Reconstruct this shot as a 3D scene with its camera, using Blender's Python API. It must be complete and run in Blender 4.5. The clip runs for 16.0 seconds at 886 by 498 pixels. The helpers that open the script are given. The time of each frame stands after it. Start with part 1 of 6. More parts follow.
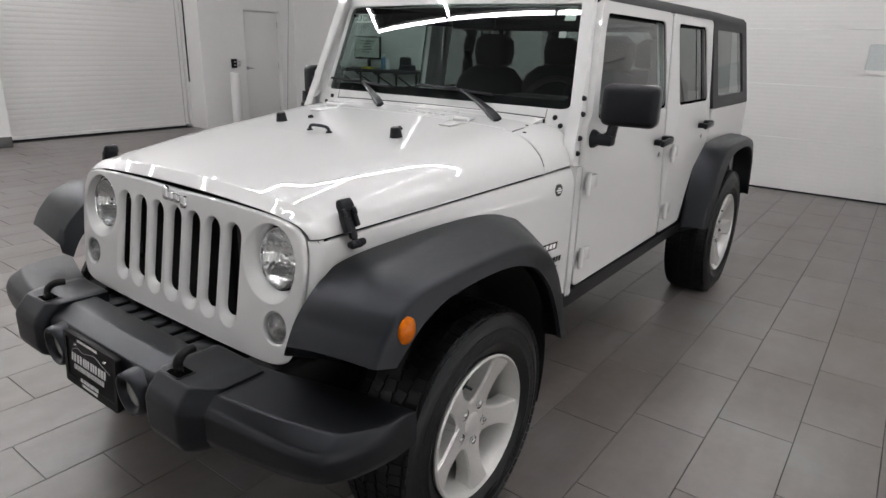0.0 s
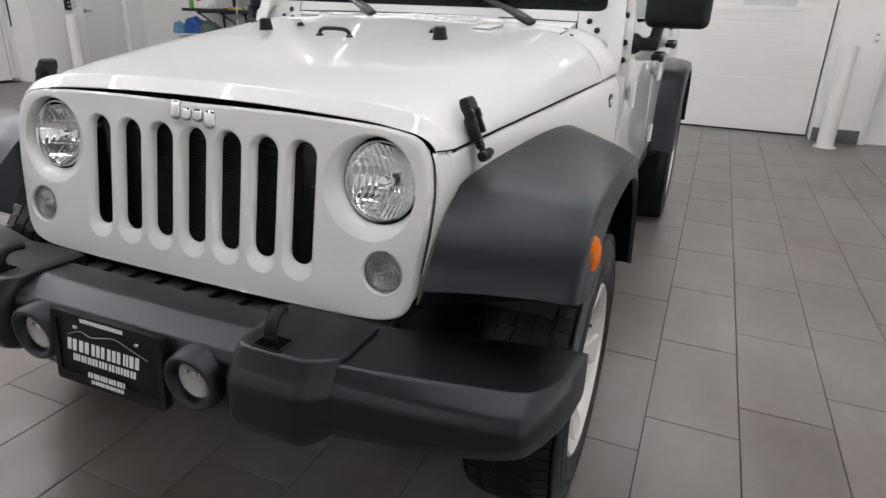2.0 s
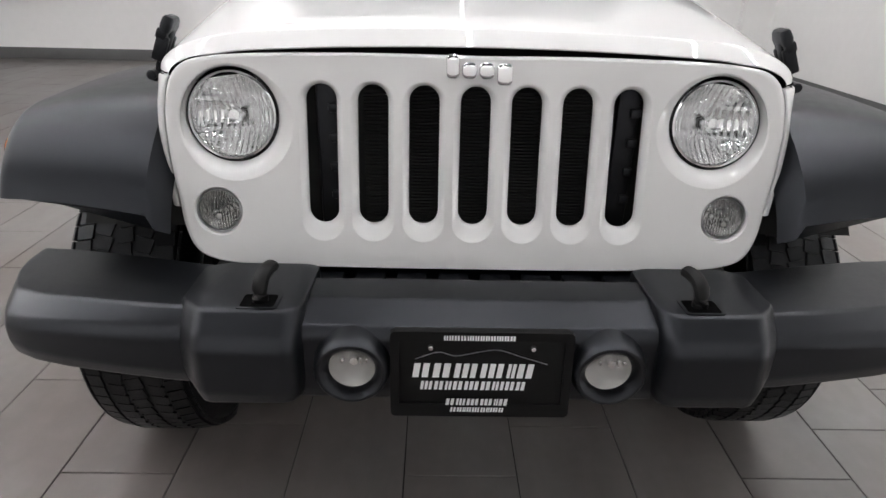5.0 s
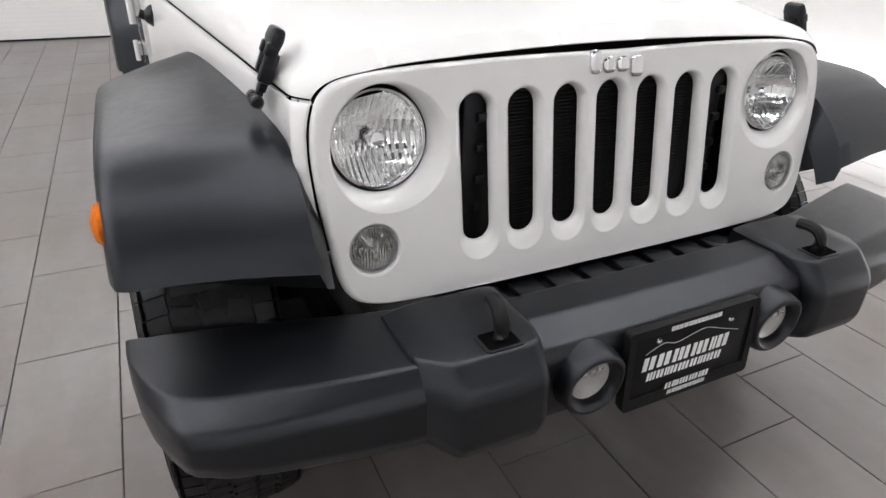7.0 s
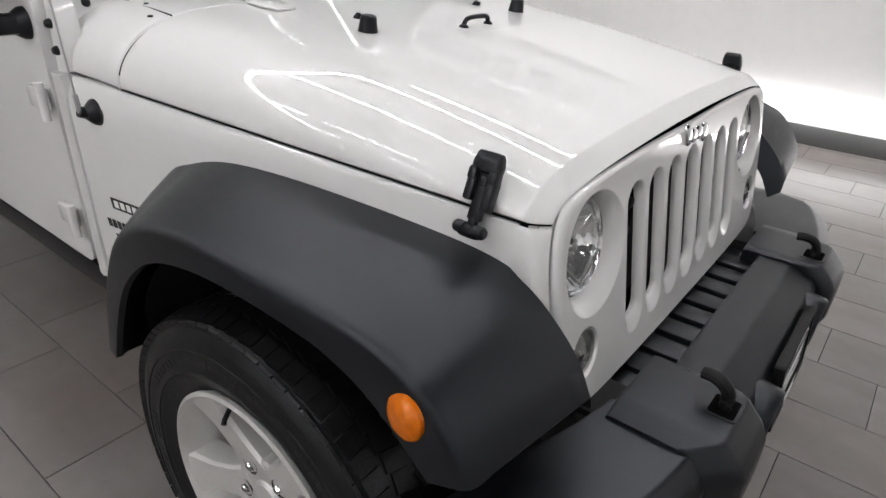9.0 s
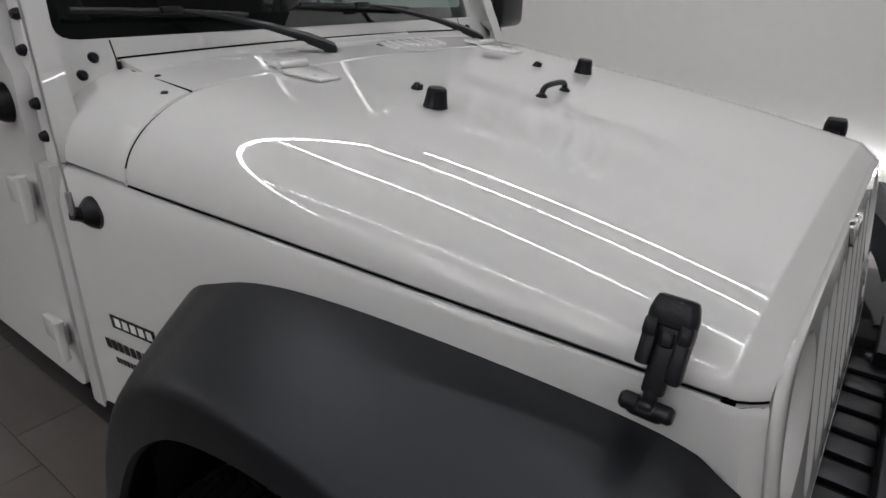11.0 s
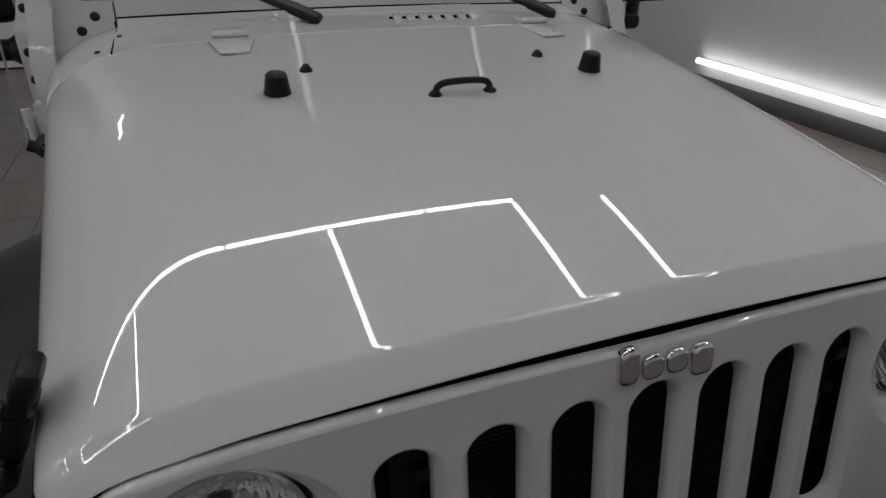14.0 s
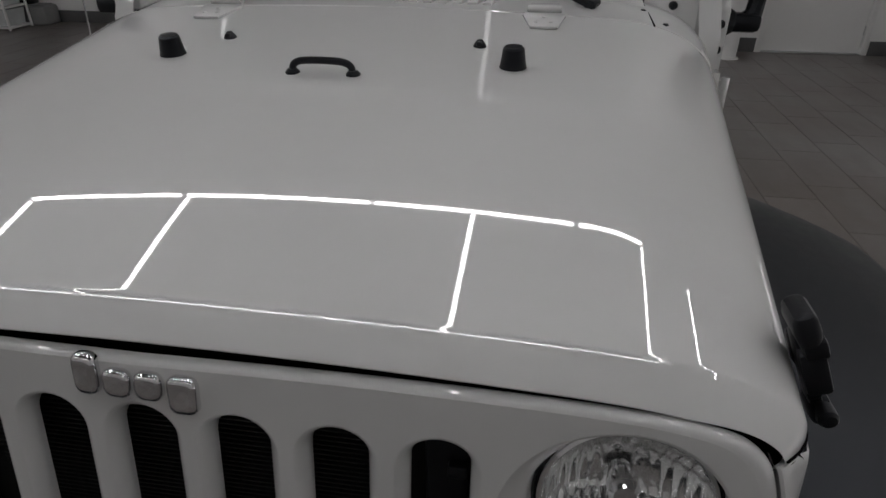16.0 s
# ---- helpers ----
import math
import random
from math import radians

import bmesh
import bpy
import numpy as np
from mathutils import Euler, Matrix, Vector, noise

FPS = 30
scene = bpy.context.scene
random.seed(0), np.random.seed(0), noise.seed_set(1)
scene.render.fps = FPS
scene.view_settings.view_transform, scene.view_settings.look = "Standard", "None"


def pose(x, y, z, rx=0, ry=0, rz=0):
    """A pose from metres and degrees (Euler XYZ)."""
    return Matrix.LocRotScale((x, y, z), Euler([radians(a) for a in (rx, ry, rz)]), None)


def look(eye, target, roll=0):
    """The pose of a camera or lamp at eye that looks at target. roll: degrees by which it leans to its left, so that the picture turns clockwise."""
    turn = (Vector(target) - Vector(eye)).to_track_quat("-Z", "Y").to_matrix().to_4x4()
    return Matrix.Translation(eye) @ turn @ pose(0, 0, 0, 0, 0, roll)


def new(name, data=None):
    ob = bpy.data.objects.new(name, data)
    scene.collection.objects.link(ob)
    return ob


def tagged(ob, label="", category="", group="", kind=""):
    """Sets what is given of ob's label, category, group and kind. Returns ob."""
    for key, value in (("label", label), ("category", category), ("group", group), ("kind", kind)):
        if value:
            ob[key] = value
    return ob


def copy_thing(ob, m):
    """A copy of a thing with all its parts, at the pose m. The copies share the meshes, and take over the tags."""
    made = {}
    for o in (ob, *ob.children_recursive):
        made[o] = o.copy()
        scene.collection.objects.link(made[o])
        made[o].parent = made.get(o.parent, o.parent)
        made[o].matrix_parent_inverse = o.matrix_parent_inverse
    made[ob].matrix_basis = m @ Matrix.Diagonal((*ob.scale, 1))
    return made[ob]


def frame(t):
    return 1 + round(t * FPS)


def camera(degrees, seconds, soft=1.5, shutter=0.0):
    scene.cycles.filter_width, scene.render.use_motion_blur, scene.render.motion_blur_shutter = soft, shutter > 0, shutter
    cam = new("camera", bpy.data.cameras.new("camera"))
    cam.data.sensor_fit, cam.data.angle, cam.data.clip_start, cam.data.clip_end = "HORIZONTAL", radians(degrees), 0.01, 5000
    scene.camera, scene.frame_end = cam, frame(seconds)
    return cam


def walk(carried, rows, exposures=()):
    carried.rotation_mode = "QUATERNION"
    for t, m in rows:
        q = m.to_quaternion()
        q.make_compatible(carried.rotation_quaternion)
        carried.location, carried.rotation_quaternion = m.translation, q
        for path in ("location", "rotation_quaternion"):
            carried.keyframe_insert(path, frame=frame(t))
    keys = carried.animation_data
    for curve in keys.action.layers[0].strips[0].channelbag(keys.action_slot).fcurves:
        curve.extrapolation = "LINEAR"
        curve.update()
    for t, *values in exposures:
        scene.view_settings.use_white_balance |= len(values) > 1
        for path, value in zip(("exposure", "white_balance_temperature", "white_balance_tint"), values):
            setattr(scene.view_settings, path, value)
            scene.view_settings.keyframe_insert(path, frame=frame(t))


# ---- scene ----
cam = camera(70.8, 16.0)
PATH = [
    (0, (1.802, -1.489, 1.544), (0.677, 0.045, 0.925), 1.8),
    (0.5, (1.636, -1.469, 1.449), (0.542, 0.087, 0.831), 1.8),
    (1, (1.461, -1.466, 1.371), (0.485, 0.156, 0.727), 1.8),
    (1.5, (1.265, -1.517, 1.333), (0.444, 0.163, 0.622), 1.9),
    (2, (1.084, -1.568, 1.324), (0.379, 0.155, 0.593), 2.0),
    (2.5, (0.868, -1.597, 1.289), (0.283, 0.171, 0.558), 2.0),
    (3, (0.681, -1.613, 1.283), (0.205, 0.182, 0.538), 2.0),
    (3.5, (0.468, -1.674, 1.281), (0.127, 0.144, 0.52), 1.9),
    (4, (0.3, -1.723, 1.285), (0.086, 0.107, 0.509), 1.8),
    (4.5, (0.112, -1.706, 1.248), (0.01, 0.121, 0.441), 1.6),
    (4.7, (0.032, -1.697, 1.242), (-0.02, 0.13, 0.43), 1.5),
    (6.8, (-0.773, -1.458, 1.321), (-0.066, 0.159, 0.381), 1.5),
    (7, (-0.84, -1.42, 1.313), (-0.062, 0.163, 0.371), 1.5),
    (7.5, (-1.06, -1.314, 1.346), (-0.065, 0.144, 0.404), 1.8),
    (8, (-1.209, -1.186, 1.381), (-0.033, 0.132, 0.442), 2.3),
    (8.5, (-1.325, -0.995, 1.422), (-0.02, 0.187, 0.474), 2.4),
    (9, (-1.389, -0.838, 1.453), (0.018, 0.241, 0.528), 2.4),
    (9.2, (-1.418, -0.755, 1.47), (0.023, 0.301, 0.57), 2.4),
    (11.3, (-1.186, -0.48, 1.454), (0.287, 0.617, 0.662), 1.6),
    (11.5, (-1.143, -0.535, 1.458), (0.289, 0.614, 0.667), 1.5),
    (12, (-1.026, -0.644, 1.466), (0.289, 0.632, 0.665), 1.5),
    (12.5, (-0.886, -0.735, 1.468), (0.269, 0.674, 0.644), 1.5),
    (13, (-0.754, -0.802, 1.477), (0.237, 0.709, 0.62), 1.2),
    (13.5, (-0.594, -0.871, 1.5), (0.217, 0.711, 0.586), 1.1),
    (14, (-0.44, -0.88, 1.505), (0.207, 0.758, 0.558), 1.0),
    (14.5, (-0.251, -0.865, 1.498), (0.171, 0.835, 0.532), 0.8),
    (15, (-0.031, -0.893, 1.489), (0.13, 0.847, 0.516), 0.5),
    (15.5, (0.181, -0.902, 1.492), (0.101, 0.841, 0.513), 0.2),
    (16, (0.361, -0.869, 1.481), (0.099, 0.854, 0.5), 0.2),
]
EXPOSURES = [(0, -0.15), (1.2, 0.07), (2.5, 0.22), (3.5, 0.25), (7, 0.50), (8, 0.28), (9.2, -0.22), (11.5, -1.10), (13, -1.46), (14.5, -1.66), (16, -1.56)]
walk(cam, [(t, look(eye, target, roll)) for t, eye, target, roll in PATH], EXPOSURES)

# ---- world: closed room, almost no outside light ----
world = bpy.data.worlds.new("world")
scene.world = world
world.use_nodes = True
world.node_tree.nodes["Background"].inputs[0].default_value = (0.8, 0.85, 0.9, 1)
world.node_tree.nodes["Background"].inputs[1].default_value = 0.05
TUBE_STRENGTH, FRONT_FILL_STRENGTH, WALL_TUBE_STRENGTH = 62.0, 35.0, 13.0


# ---- materials ----
def material(name, colour, rough=0.5, metal=0.0, coat=0.0, scale=0.0, vary=0.0, bump=0.0, bump_scale=200.0, rough_vary=0.0, per_object=0.0):
    m = bpy.data.materials.new(name)
    m.use_nodes = True
    n, l = m.node_tree.nodes, m.node_tree.links
    p = n["Principled BSDF"]
    p.inputs["Base Color"].default_value = (*colour, 1)
    p.inputs["Roughness"].default_value = rough
    p.inputs["Metallic"].default_value = metal
    p.inputs["Coat Weight"].default_value = coat
    p.inputs["Coat Roughness"].default_value = 0.03
    p.inputs["Coat IOR"].default_value = 1.75
    co = n.new("ShaderNodeTexCoord")
    if vary or rough_vary:
        big = n.new("ShaderNodeTexNoise")
        big.inputs["Scale"].default_value = scale or 3.0
        big.inputs["Detail"].default_value = 6.0
        l.new(co.outputs["Object"], big.inputs["Vector"])
        fine = n.new("ShaderNodeTexNoise")
        fine.inputs["Scale"].default_value = (scale or 3.0) * 14
        fine.inputs["Detail"].default_value = 4.0
        l.new(co.outputs["Object"], fine.inputs["Vector"])
        mean = n.new("ShaderNodeMath")
        mean.operation = "ADD"
        l.new(big.outputs["Fac"], mean.inputs[0])
        l.new(fine.outputs["Fac"], mean.inputs[1])
        span = n.new("ShaderNodeMapRange")
        span.inputs["From Min"].default_value = 0.6
        span.inputs["From Max"].default_value = 1.4
        span.inputs["To Min"].default_value = 1 - vary
        span.inputs["To Max"].default_value = 1 + vary
        l.new(mean.outputs[0], span.inputs["Value"])
        mul = n.new("ShaderNodeVectorMath")
        mul.operation = "SCALE"
        mul.inputs[0].default_value = colour
        l.new(span.outputs[0], mul.inputs["Scale"])
        out = mul.outputs[0]
        if per_object:
            info = n.new("ShaderNodeObjectInfo")
            step = n.new("ShaderNodeMapRange")
            step.inputs["To Min"].default_value = 1 - per_object
            step.inputs["To Max"].default_value = 1 + per_object
            l.new(info.outputs["Random"], step.inputs["Value"])
            again = n.new("ShaderNodeVectorMath")
            again.operation = "SCALE"
            l.new(out, again.inputs[0])
            l.new(step.outputs[0], again.inputs["Scale"])
            out = again.outputs[0]
        l.new(out, p.inputs["Base Color"])
        if rough_vary:
            rr = n.new("ShaderNodeMapRange")
            rr.inputs["From Min"].default_value = 0.6
            rr.inputs["From Max"].default_value = 1.4
            rr.inputs["To Min"].default_value = rough - rough_vary
            rr.inputs["To Max"].default_value = rough + rough_vary
            l.new(mean.outputs[0], rr.inputs["Value"])
            l.new(rr.outputs[0], p.inputs["Roughness"])
    if bump:
        tex = n.new("ShaderNodeTexNoise")
        tex.inputs["Scale"].default_value = bump_scale
        tex.inputs["Detail"].default_value = 3.0
        l.new(co.outputs["Object"], tex.inputs["Vector"])
        b = n.new("ShaderNodeBump")
        b.inputs["Strength"].default_value = bump
        b.inputs["Distance"].default_value = 0.002
        l.new(tex.outputs["Fac"], b.inputs["Height"])
        l.new(b.outputs[0], p.inputs["Normal"])
    return m


def glowing(name, colour, strength):
    m = bpy.data.materials.new(name)
    m.use_nodes = True
    p = m.node_tree.nodes["Principled BSDF"]
    p.inputs["Base Color"].default_value = (0.9, 0.9, 0.9, 1)
    p.inputs["Emission Color"].default_value = (*colour, 1)
    p.inputs["Emission Strength"].default_value = strength
    return m


def glass(name, tint, gloss=1.0, rough=0.0, ior=1.5):
    """A pane: it lets tinted light straight through and mirrors more at a slant."""
    m = bpy.data.materials.new(name)
    m.use_nodes = True
    n, l = m.node_tree.nodes, m.node_tree.links
    n.remove(n["Principled BSDF"])
    through_it = n.new("ShaderNodeBsdfTransparent")
    through_it.inputs[0].default_value = (*tint, 1)
    shine = n.new("ShaderNodeBsdfGlossy")
    shine.inputs["Color"].default_value = (gloss, gloss, gloss, 1)
    shine.inputs["Roughness"].default_value = rough
    facing = n.new("ShaderNodeLayerWeight")
    facing.inputs["Blend"].default_value = 0.5
    steep = n.new("ShaderNodeMath")
    steep.operation = "POWER"
    steep.inputs[1].default_value = 5.0
    l.new(facing.outputs["Facing"], steep.inputs[0])
    f = n.new("ShaderNodeMapRange")
    f.inputs["To Min"].default_value = ((ior - 1) / (ior + 1)) ** 2 * 1.8
    f.inputs["To Max"].default_value = 1.0
    l.new(steep.outputs[0], f.inputs["Value"])
    mix = n.new("ShaderNodeMixShader")
    l.new(f.outputs[0], mix.inputs[0])
    l.new(through_it.outputs[0], mix.inputs[1])
    l.new(shine.outputs[0], mix.inputs[2])
    l.new(mix.outputs[0], n["Material Output"].inputs[0])
    return m


def ribbed(name, colour, tint_rough, direction, scale):
    """A moulded clear lens or reflector with flutes."""
    m = material(name, colour, tint_rough, 1.0)
    n, l = m.node_tree.nodes, m.node_tree.links
    co = n.new("ShaderNodeTexCoord")
    w = n.new("ShaderNodeTexWave")
    w.bands_direction = direction
    w.inputs["Scale"].default_value = scale
    w.inputs["Distortion"].default_value = 1.5
    w.inputs["Detail Scale"].default_value = 3.0
    l.new(co.outputs["Object"], w.inputs["Vector"])
    b = n.new("ShaderNodeBump")
    b.inputs["Strength"].default_value = 0.7
    b.inputs["Distance"].default_value = 0.004
    l.new(w.outputs["Fac"], b.inputs["Height"])
    l.new(b.outputs[0], n["Principled BSDF"].inputs["Normal"])
    return m


PAINT = material("white_car_paint", (0.665, 0.665, 0.660), 0.30, coat=1.0, scale=2.0, vary=0.012)
PAINT.node_tree.nodes["Principled BSDF"].inputs["Specular IOR Level"].default_value = 0.08
PAINT.node_tree.nodes["Principled BSDF"].inputs["Coat Roughness"].default_value = 0.008
PAINT.node_tree.nodes["Principled BSDF"].inputs["Coat IOR"].default_value = 1.6
PLASTIC = material("dark_grained_plastic", (0.0040, 0.0044, 0.0054), 0.36, scale=6, vary=0.16, bump=0.10, bump_scale=900, rough_vary=0.05)
FLARE = material("grained_flare_plastic", (0.0030, 0.0036, 0.0048), 0.38, scale=4, vary=0.14, bump=0.10, bump_scale=1000, rough_vary=0.05)
BLACK = material("black_plastic", (0.006, 0.006, 0.0065), 0.36, scale=20, vary=0.2, bump=0.1, bump_scale=500)
PLATEBLACK = material("matt_black_plate", (0.004, 0.004, 0.0042), 0.5, scale=30, vary=0.1)
PLATEBLACK.node_tree.nodes["Principled BSDF"].inputs["Specular IOR Level"].default_value = 0.2
GLOSSBLACK = material("glossy_black", (0.008, 0.008, 0.009), 0.12, coat=0.5)
DEEP = material("underbody_black", (0.005, 0.005, 0.005), 0.85, scale=12, vary=0.4, bump=0.3, bump_scale=60)
RUBBER = material("tyre_rubber", (0.003, 0.003, 0.0033), 0.40, scale=9, vary=0.3, bump=0.25, bump_scale=260, rough_vary=0.1)
ALLOY = material("painted_alloy", (0.62, 0.615, 0.60), 0.36, 0.45, scale=10, vary=0.06, bump=0.04, bump_scale=400)
CHROME = material("chrome", (0.78, 0.78, 0.79), 0.07, 1.0)
STEEL = material("steel", (0.45, 0.45, 0.46), 0.28, 1.0, scale=30, vary=0.1)
for m in (PLASTIC, FLARE, RUBBER):
    m.node_tree.nodes["Principled BSDF"].inputs["Specular IOR Level"].default_value = 0.44
    m.node_tree.nodes["Principled BSDF"].inputs["Specular Tint"].default_value = (0.92, 0.96, 1.0, 1)
RUBBER.node_tree.nodes["Principled BSDF"].inputs["Specular IOR Level"].default_value = 0.36
for m in (PLASTIC, FLARE, BLACK):
    m.node_tree.nodes["Principled BSDF"].inputs["Specular Tint"].default_value = (0.86, 0.90, 1.0, 1)
BLACK.node_tree.nodes["Principled BSDF"].inputs["Specular IOR Level"].default_value = 0.32
# near-black without gloss: painted shade in gaps and holes, also window rubber
SEAM = material("gap_shade_and_rubber", (0.004, 0.004, 0.004), 0.9)
SEAM.node_tree.nodes["Principled BSDF"].inputs["Specular IOR Level"].default_value = 0.0
WHITEINK = material("white_print", (0.80, 0.80, 0.80), 0.5)
GREYINK = material("grey_wall_lettering", (0.03, 0.03, 0.032), 0.5, scale=3, vary=0.05)
AMBER = material("amber_lens", (0.55, 0.125, 0.0005), 0.16, coat=0.12, scale=60, vary=0.35, bump=0.6, bump_scale=90)
AMBER.node_tree.nodes["Principled BSDF"].inputs["Specular IOR Level"].default_value = 0.2
CLEARLENS = ribbed("grey_ribbed_lens", (0.40, 0.40, 0.39), 0.16, "X", 60)
REFLECTOR = material("fluted_reflector", (0.86, 0.86, 0.86), 0.09, 1.0)
REFLECTOR.node_tree.nodes["Principled BSDF"].inputs["Metallic"].default_value = 0.92
FOGREFLECT = material("fog_reflector", (0.46, 0.455, 0.44), 0.26, 0.6, bump=0.25, bump_scale=60)
LENS = glass("headlight_glass", (0.97, 0.98, 0.98), 1.0, 0.0, 1.35)
WINDOW = glass("clear_tinted_glass", (0.62, 0.72, 0.69), 1.0, 0.0, 1.75)
DARKGLASS = glass("dark_tinted_glass", (0.26, 0.29, 0.28), 1.0, 0.0, 1.5)
SEATCLOTH = material("dark_seat_cloth", (0.020, 0.020, 0.022), 0.9, scale=30, vary=0.2, bump=0.3, bump_scale=500)
DASH = material("dash_plastic", (0.018, 0.018, 0.019), 0.6, scale=20, vary=0.1, bump=0.2, bump_scale=600)
PAPER = material("paper_sheet", (0.72, 0.78, 0.74), 0.7, scale=12, vary=0.04)
HARDTOP = material("black_hardtop", (0.030, 0.030, 0.031), 0.55, scale=8, vary=0.15, bump=0.3, bump_scale=500)

WALL = material("white_painted_wall", (0.81, 0.805, 0.795), 0.55, scale=0.8, vary=0.025, bump=0.06, bump_scale=120)
PANELWHITE = material("white_door_panel", (0.78, 0.775, 0.765), 0.42, scale=1.5, vary=0.02, bump=0.05, bump_scale=90)
SLATWHITE = material("white_shutter_slat", (0.72, 0.71, 0.70), 0.45, scale=2, vary=0.03)
CEILING = material("dark_ceiling_paint", (0.045, 0.045, 0.046), 0.9, scale=0.5, vary=0.03)
BASE = material("grey_vinyl_base", (0.10, 0.10, 0.10), 0.55, scale=5, vary=0.12)
GROUT = material("dark_grout", (0.030, 0.029, 0.028), 0.9, scale=40, vary=0.3)


def tile_material():
    """Grey porcelain: soft clouds, brownish drift from tile to tile, faint streaks and wiped, uneven gloss."""
    m = bpy.data.materials.new("grey_porcelain_tile")
    m.use_nodes = True
    n, l = m.node_tree.nodes, m.node_tree.links
    p = n["Principled BSDF"]
    where, info = n.new("ShaderNodeNewGeometry"), n.new("ShaderNodeObjectInfo")

    def noisy(scale, detail, squash=(1, 1, 1), rough=0.55):
        mp, tx = n.new("ShaderNodeMapping"), n.new("ShaderNodeTexNoise")
        mp.inputs["Scale"].default_value = squash
        tx.inputs["Scale"].default_value, tx.inputs["Detail"].default_value, tx.inputs["Roughness"].default_value = scale, detail, rough
        l.new(where.outputs["Position"], mp.inputs["Vector"])
        l.new(mp.outputs[0], tx.inputs["Vector"])
        return tx.outputs["Fac"]

    def span(value, a, b, c, d):
        r = n.new("ShaderNodeMapRange")
        for key, v in (("From Min", a), ("From Max", b), ("To Min", c), ("To Max", d)):
            r.inputs[key].default_value = v
        r.clamp = False
        l.new(value, r.inputs["Value"])
        return r.outputs[0]

    def times(a, b):
        k = n.new("ShaderNodeMath")
        k.operation = "MULTIPLY"
        l.new(a, k.inputs[0])
        l.new(b, k.inputs[1])
        return k.outputs[0]

    cloud, fine, streak, wipe = noisy(1.3, 5), noisy(18, 3), noisy(6, 4, (1.0, 0.22, 1.0)), noisy(1.7, 4)
    shade = times(times(span(cloud, 0.2, 0.8, 0.70, 1.30), span(fine, 0.3, 0.7, 0.96, 1.04)), times(span(streak, 0.3, 0.7, 0.90, 1.10), span(info.outputs["Random"], 0, 1, 0.90, 1.10)))
    tint = n.new("ShaderNodeMixRGB")
    tint.inputs[1].default_value, tint.inputs[2].default_value = (0.160, 0.157, 0.156, 1), (0.192, 0.160, 0.146, 1)
    l.new(span(cloud, 0.25, 0.75, 1.0, 0.0), tint.inputs[0])
    out = n.new("ShaderNodeVectorMath")
    out.operation = "SCALE"
    l.new(tint.outputs[0], out.inputs[0])
    l.new(shade, out.inputs["Scale"])
    l.new(out.outputs[0], p.inputs["Base Color"])
    l.new(span(wipe, 0.2, 0.8, 0.286, 0.335), p.inputs["Roughness"])
    return m


TILE = tile_material()
TUBE = glowing("led_tube", (1.0, 0.985, 0.995), TUBE_STRENGTH)
# for the unseen tubes added before the car to light its front
FRONTFILL = glowing("front_fill_tube", (1.0, 0.985, 0.995), FRONT_FILL_STRENGTH)
WALLTUBE = glowing("led_wall_tube", (1.0, 0.985, 0.995), WALL_TUBE_STRENGTH)
BLUE = material("blue_cloth", (0.02, 0.09, 0.32), 0.8, scale=14, vary=0.35, bump=0.5, bump_scale=40)
LIGHTBLUE = material("light_blue_cloth", (0.12, 0.28, 0.45), 0.8, scale=14, vary=0.3, bump=0.5, bump_scale=40)
GREENGREY = material("grey_green_cloth", (0.10, 0.13, 0.11), 0.85, scale=14, vary=0.3, bump=0.5, bump_scale=40)
CLEARBOX = material("frosted_drawer_plastic", (0.55, 0.57, 0.57), 0.25, scale=8, vary=0.12)
BLACKMETAL = material("black_powder_coat", (0.012, 0.012, 0.012), 0.45, scale=20, vary=0.15)
SCREEN = material("screen_page", (0.50, 0.54, 0.50), 0.3, scale=6, vary=0.1)
GREYPLASTIC = material("grey_plastic", (0.20, 0.20, 0.20), 0.5, scale=10, vary=0.1)
GREEN = material("lime_plastic", (0.10, 0.42, 0.03), 0.4, scale=10, vary=0.1)
YELLOW = material("yellow_plastic", (0.62, 0.52, 0.05), 0.5, scale=10, vary=0.1)
RED = material("red_plastic", (0.45, 0.03, 0.02), 0.4, scale=10, vary=0.1)
FROST = material("pale_window_pane", (0.62, 0.66, 0.66), 0.2, scale=3, vary=0.08)


# ---- building helpers ----
from mathutils.geometry import delaunay_2d_cdt


def smooth(me, angle=35):
    for poly in me.polygons:
        poly.use_smooth = True
    me.set_sharp_from_angle(angle=radians(angle))


def part(name, bm, mat, parent=None, label="", angle=35, crisp=False):
    """Links a bmesh as one mesh object, under parent if there is one."""
    me = bpy.data.meshes.new(name)
    if bm.faces:
        bmesh.ops.recalc_face_normals(bm, faces=bm.faces)
    bm.to_mesh(me)
    bm.free()
    smooth(me, angle)
    me.materials.append(mat)
    ob = new(name, me)
    if parent:
        ob.parent = parent
        ob.matrix_parent_inverse = Matrix.Identity(4)
    if label:
        tagged(ob, label)
    if crisp:
        w = ob.modifiers.new("crisp", "WEIGHTED_NORMAL")
        w.weight, w.keep_sharp = 60, True
    return ob


def thing(name, label, category, at=(0, 0, 0), group="", kind=""):
    ob = new(name)
    ob.location = at
    ob.empty_display_size = 0.1
    return tagged(ob, label, category, group, kind)


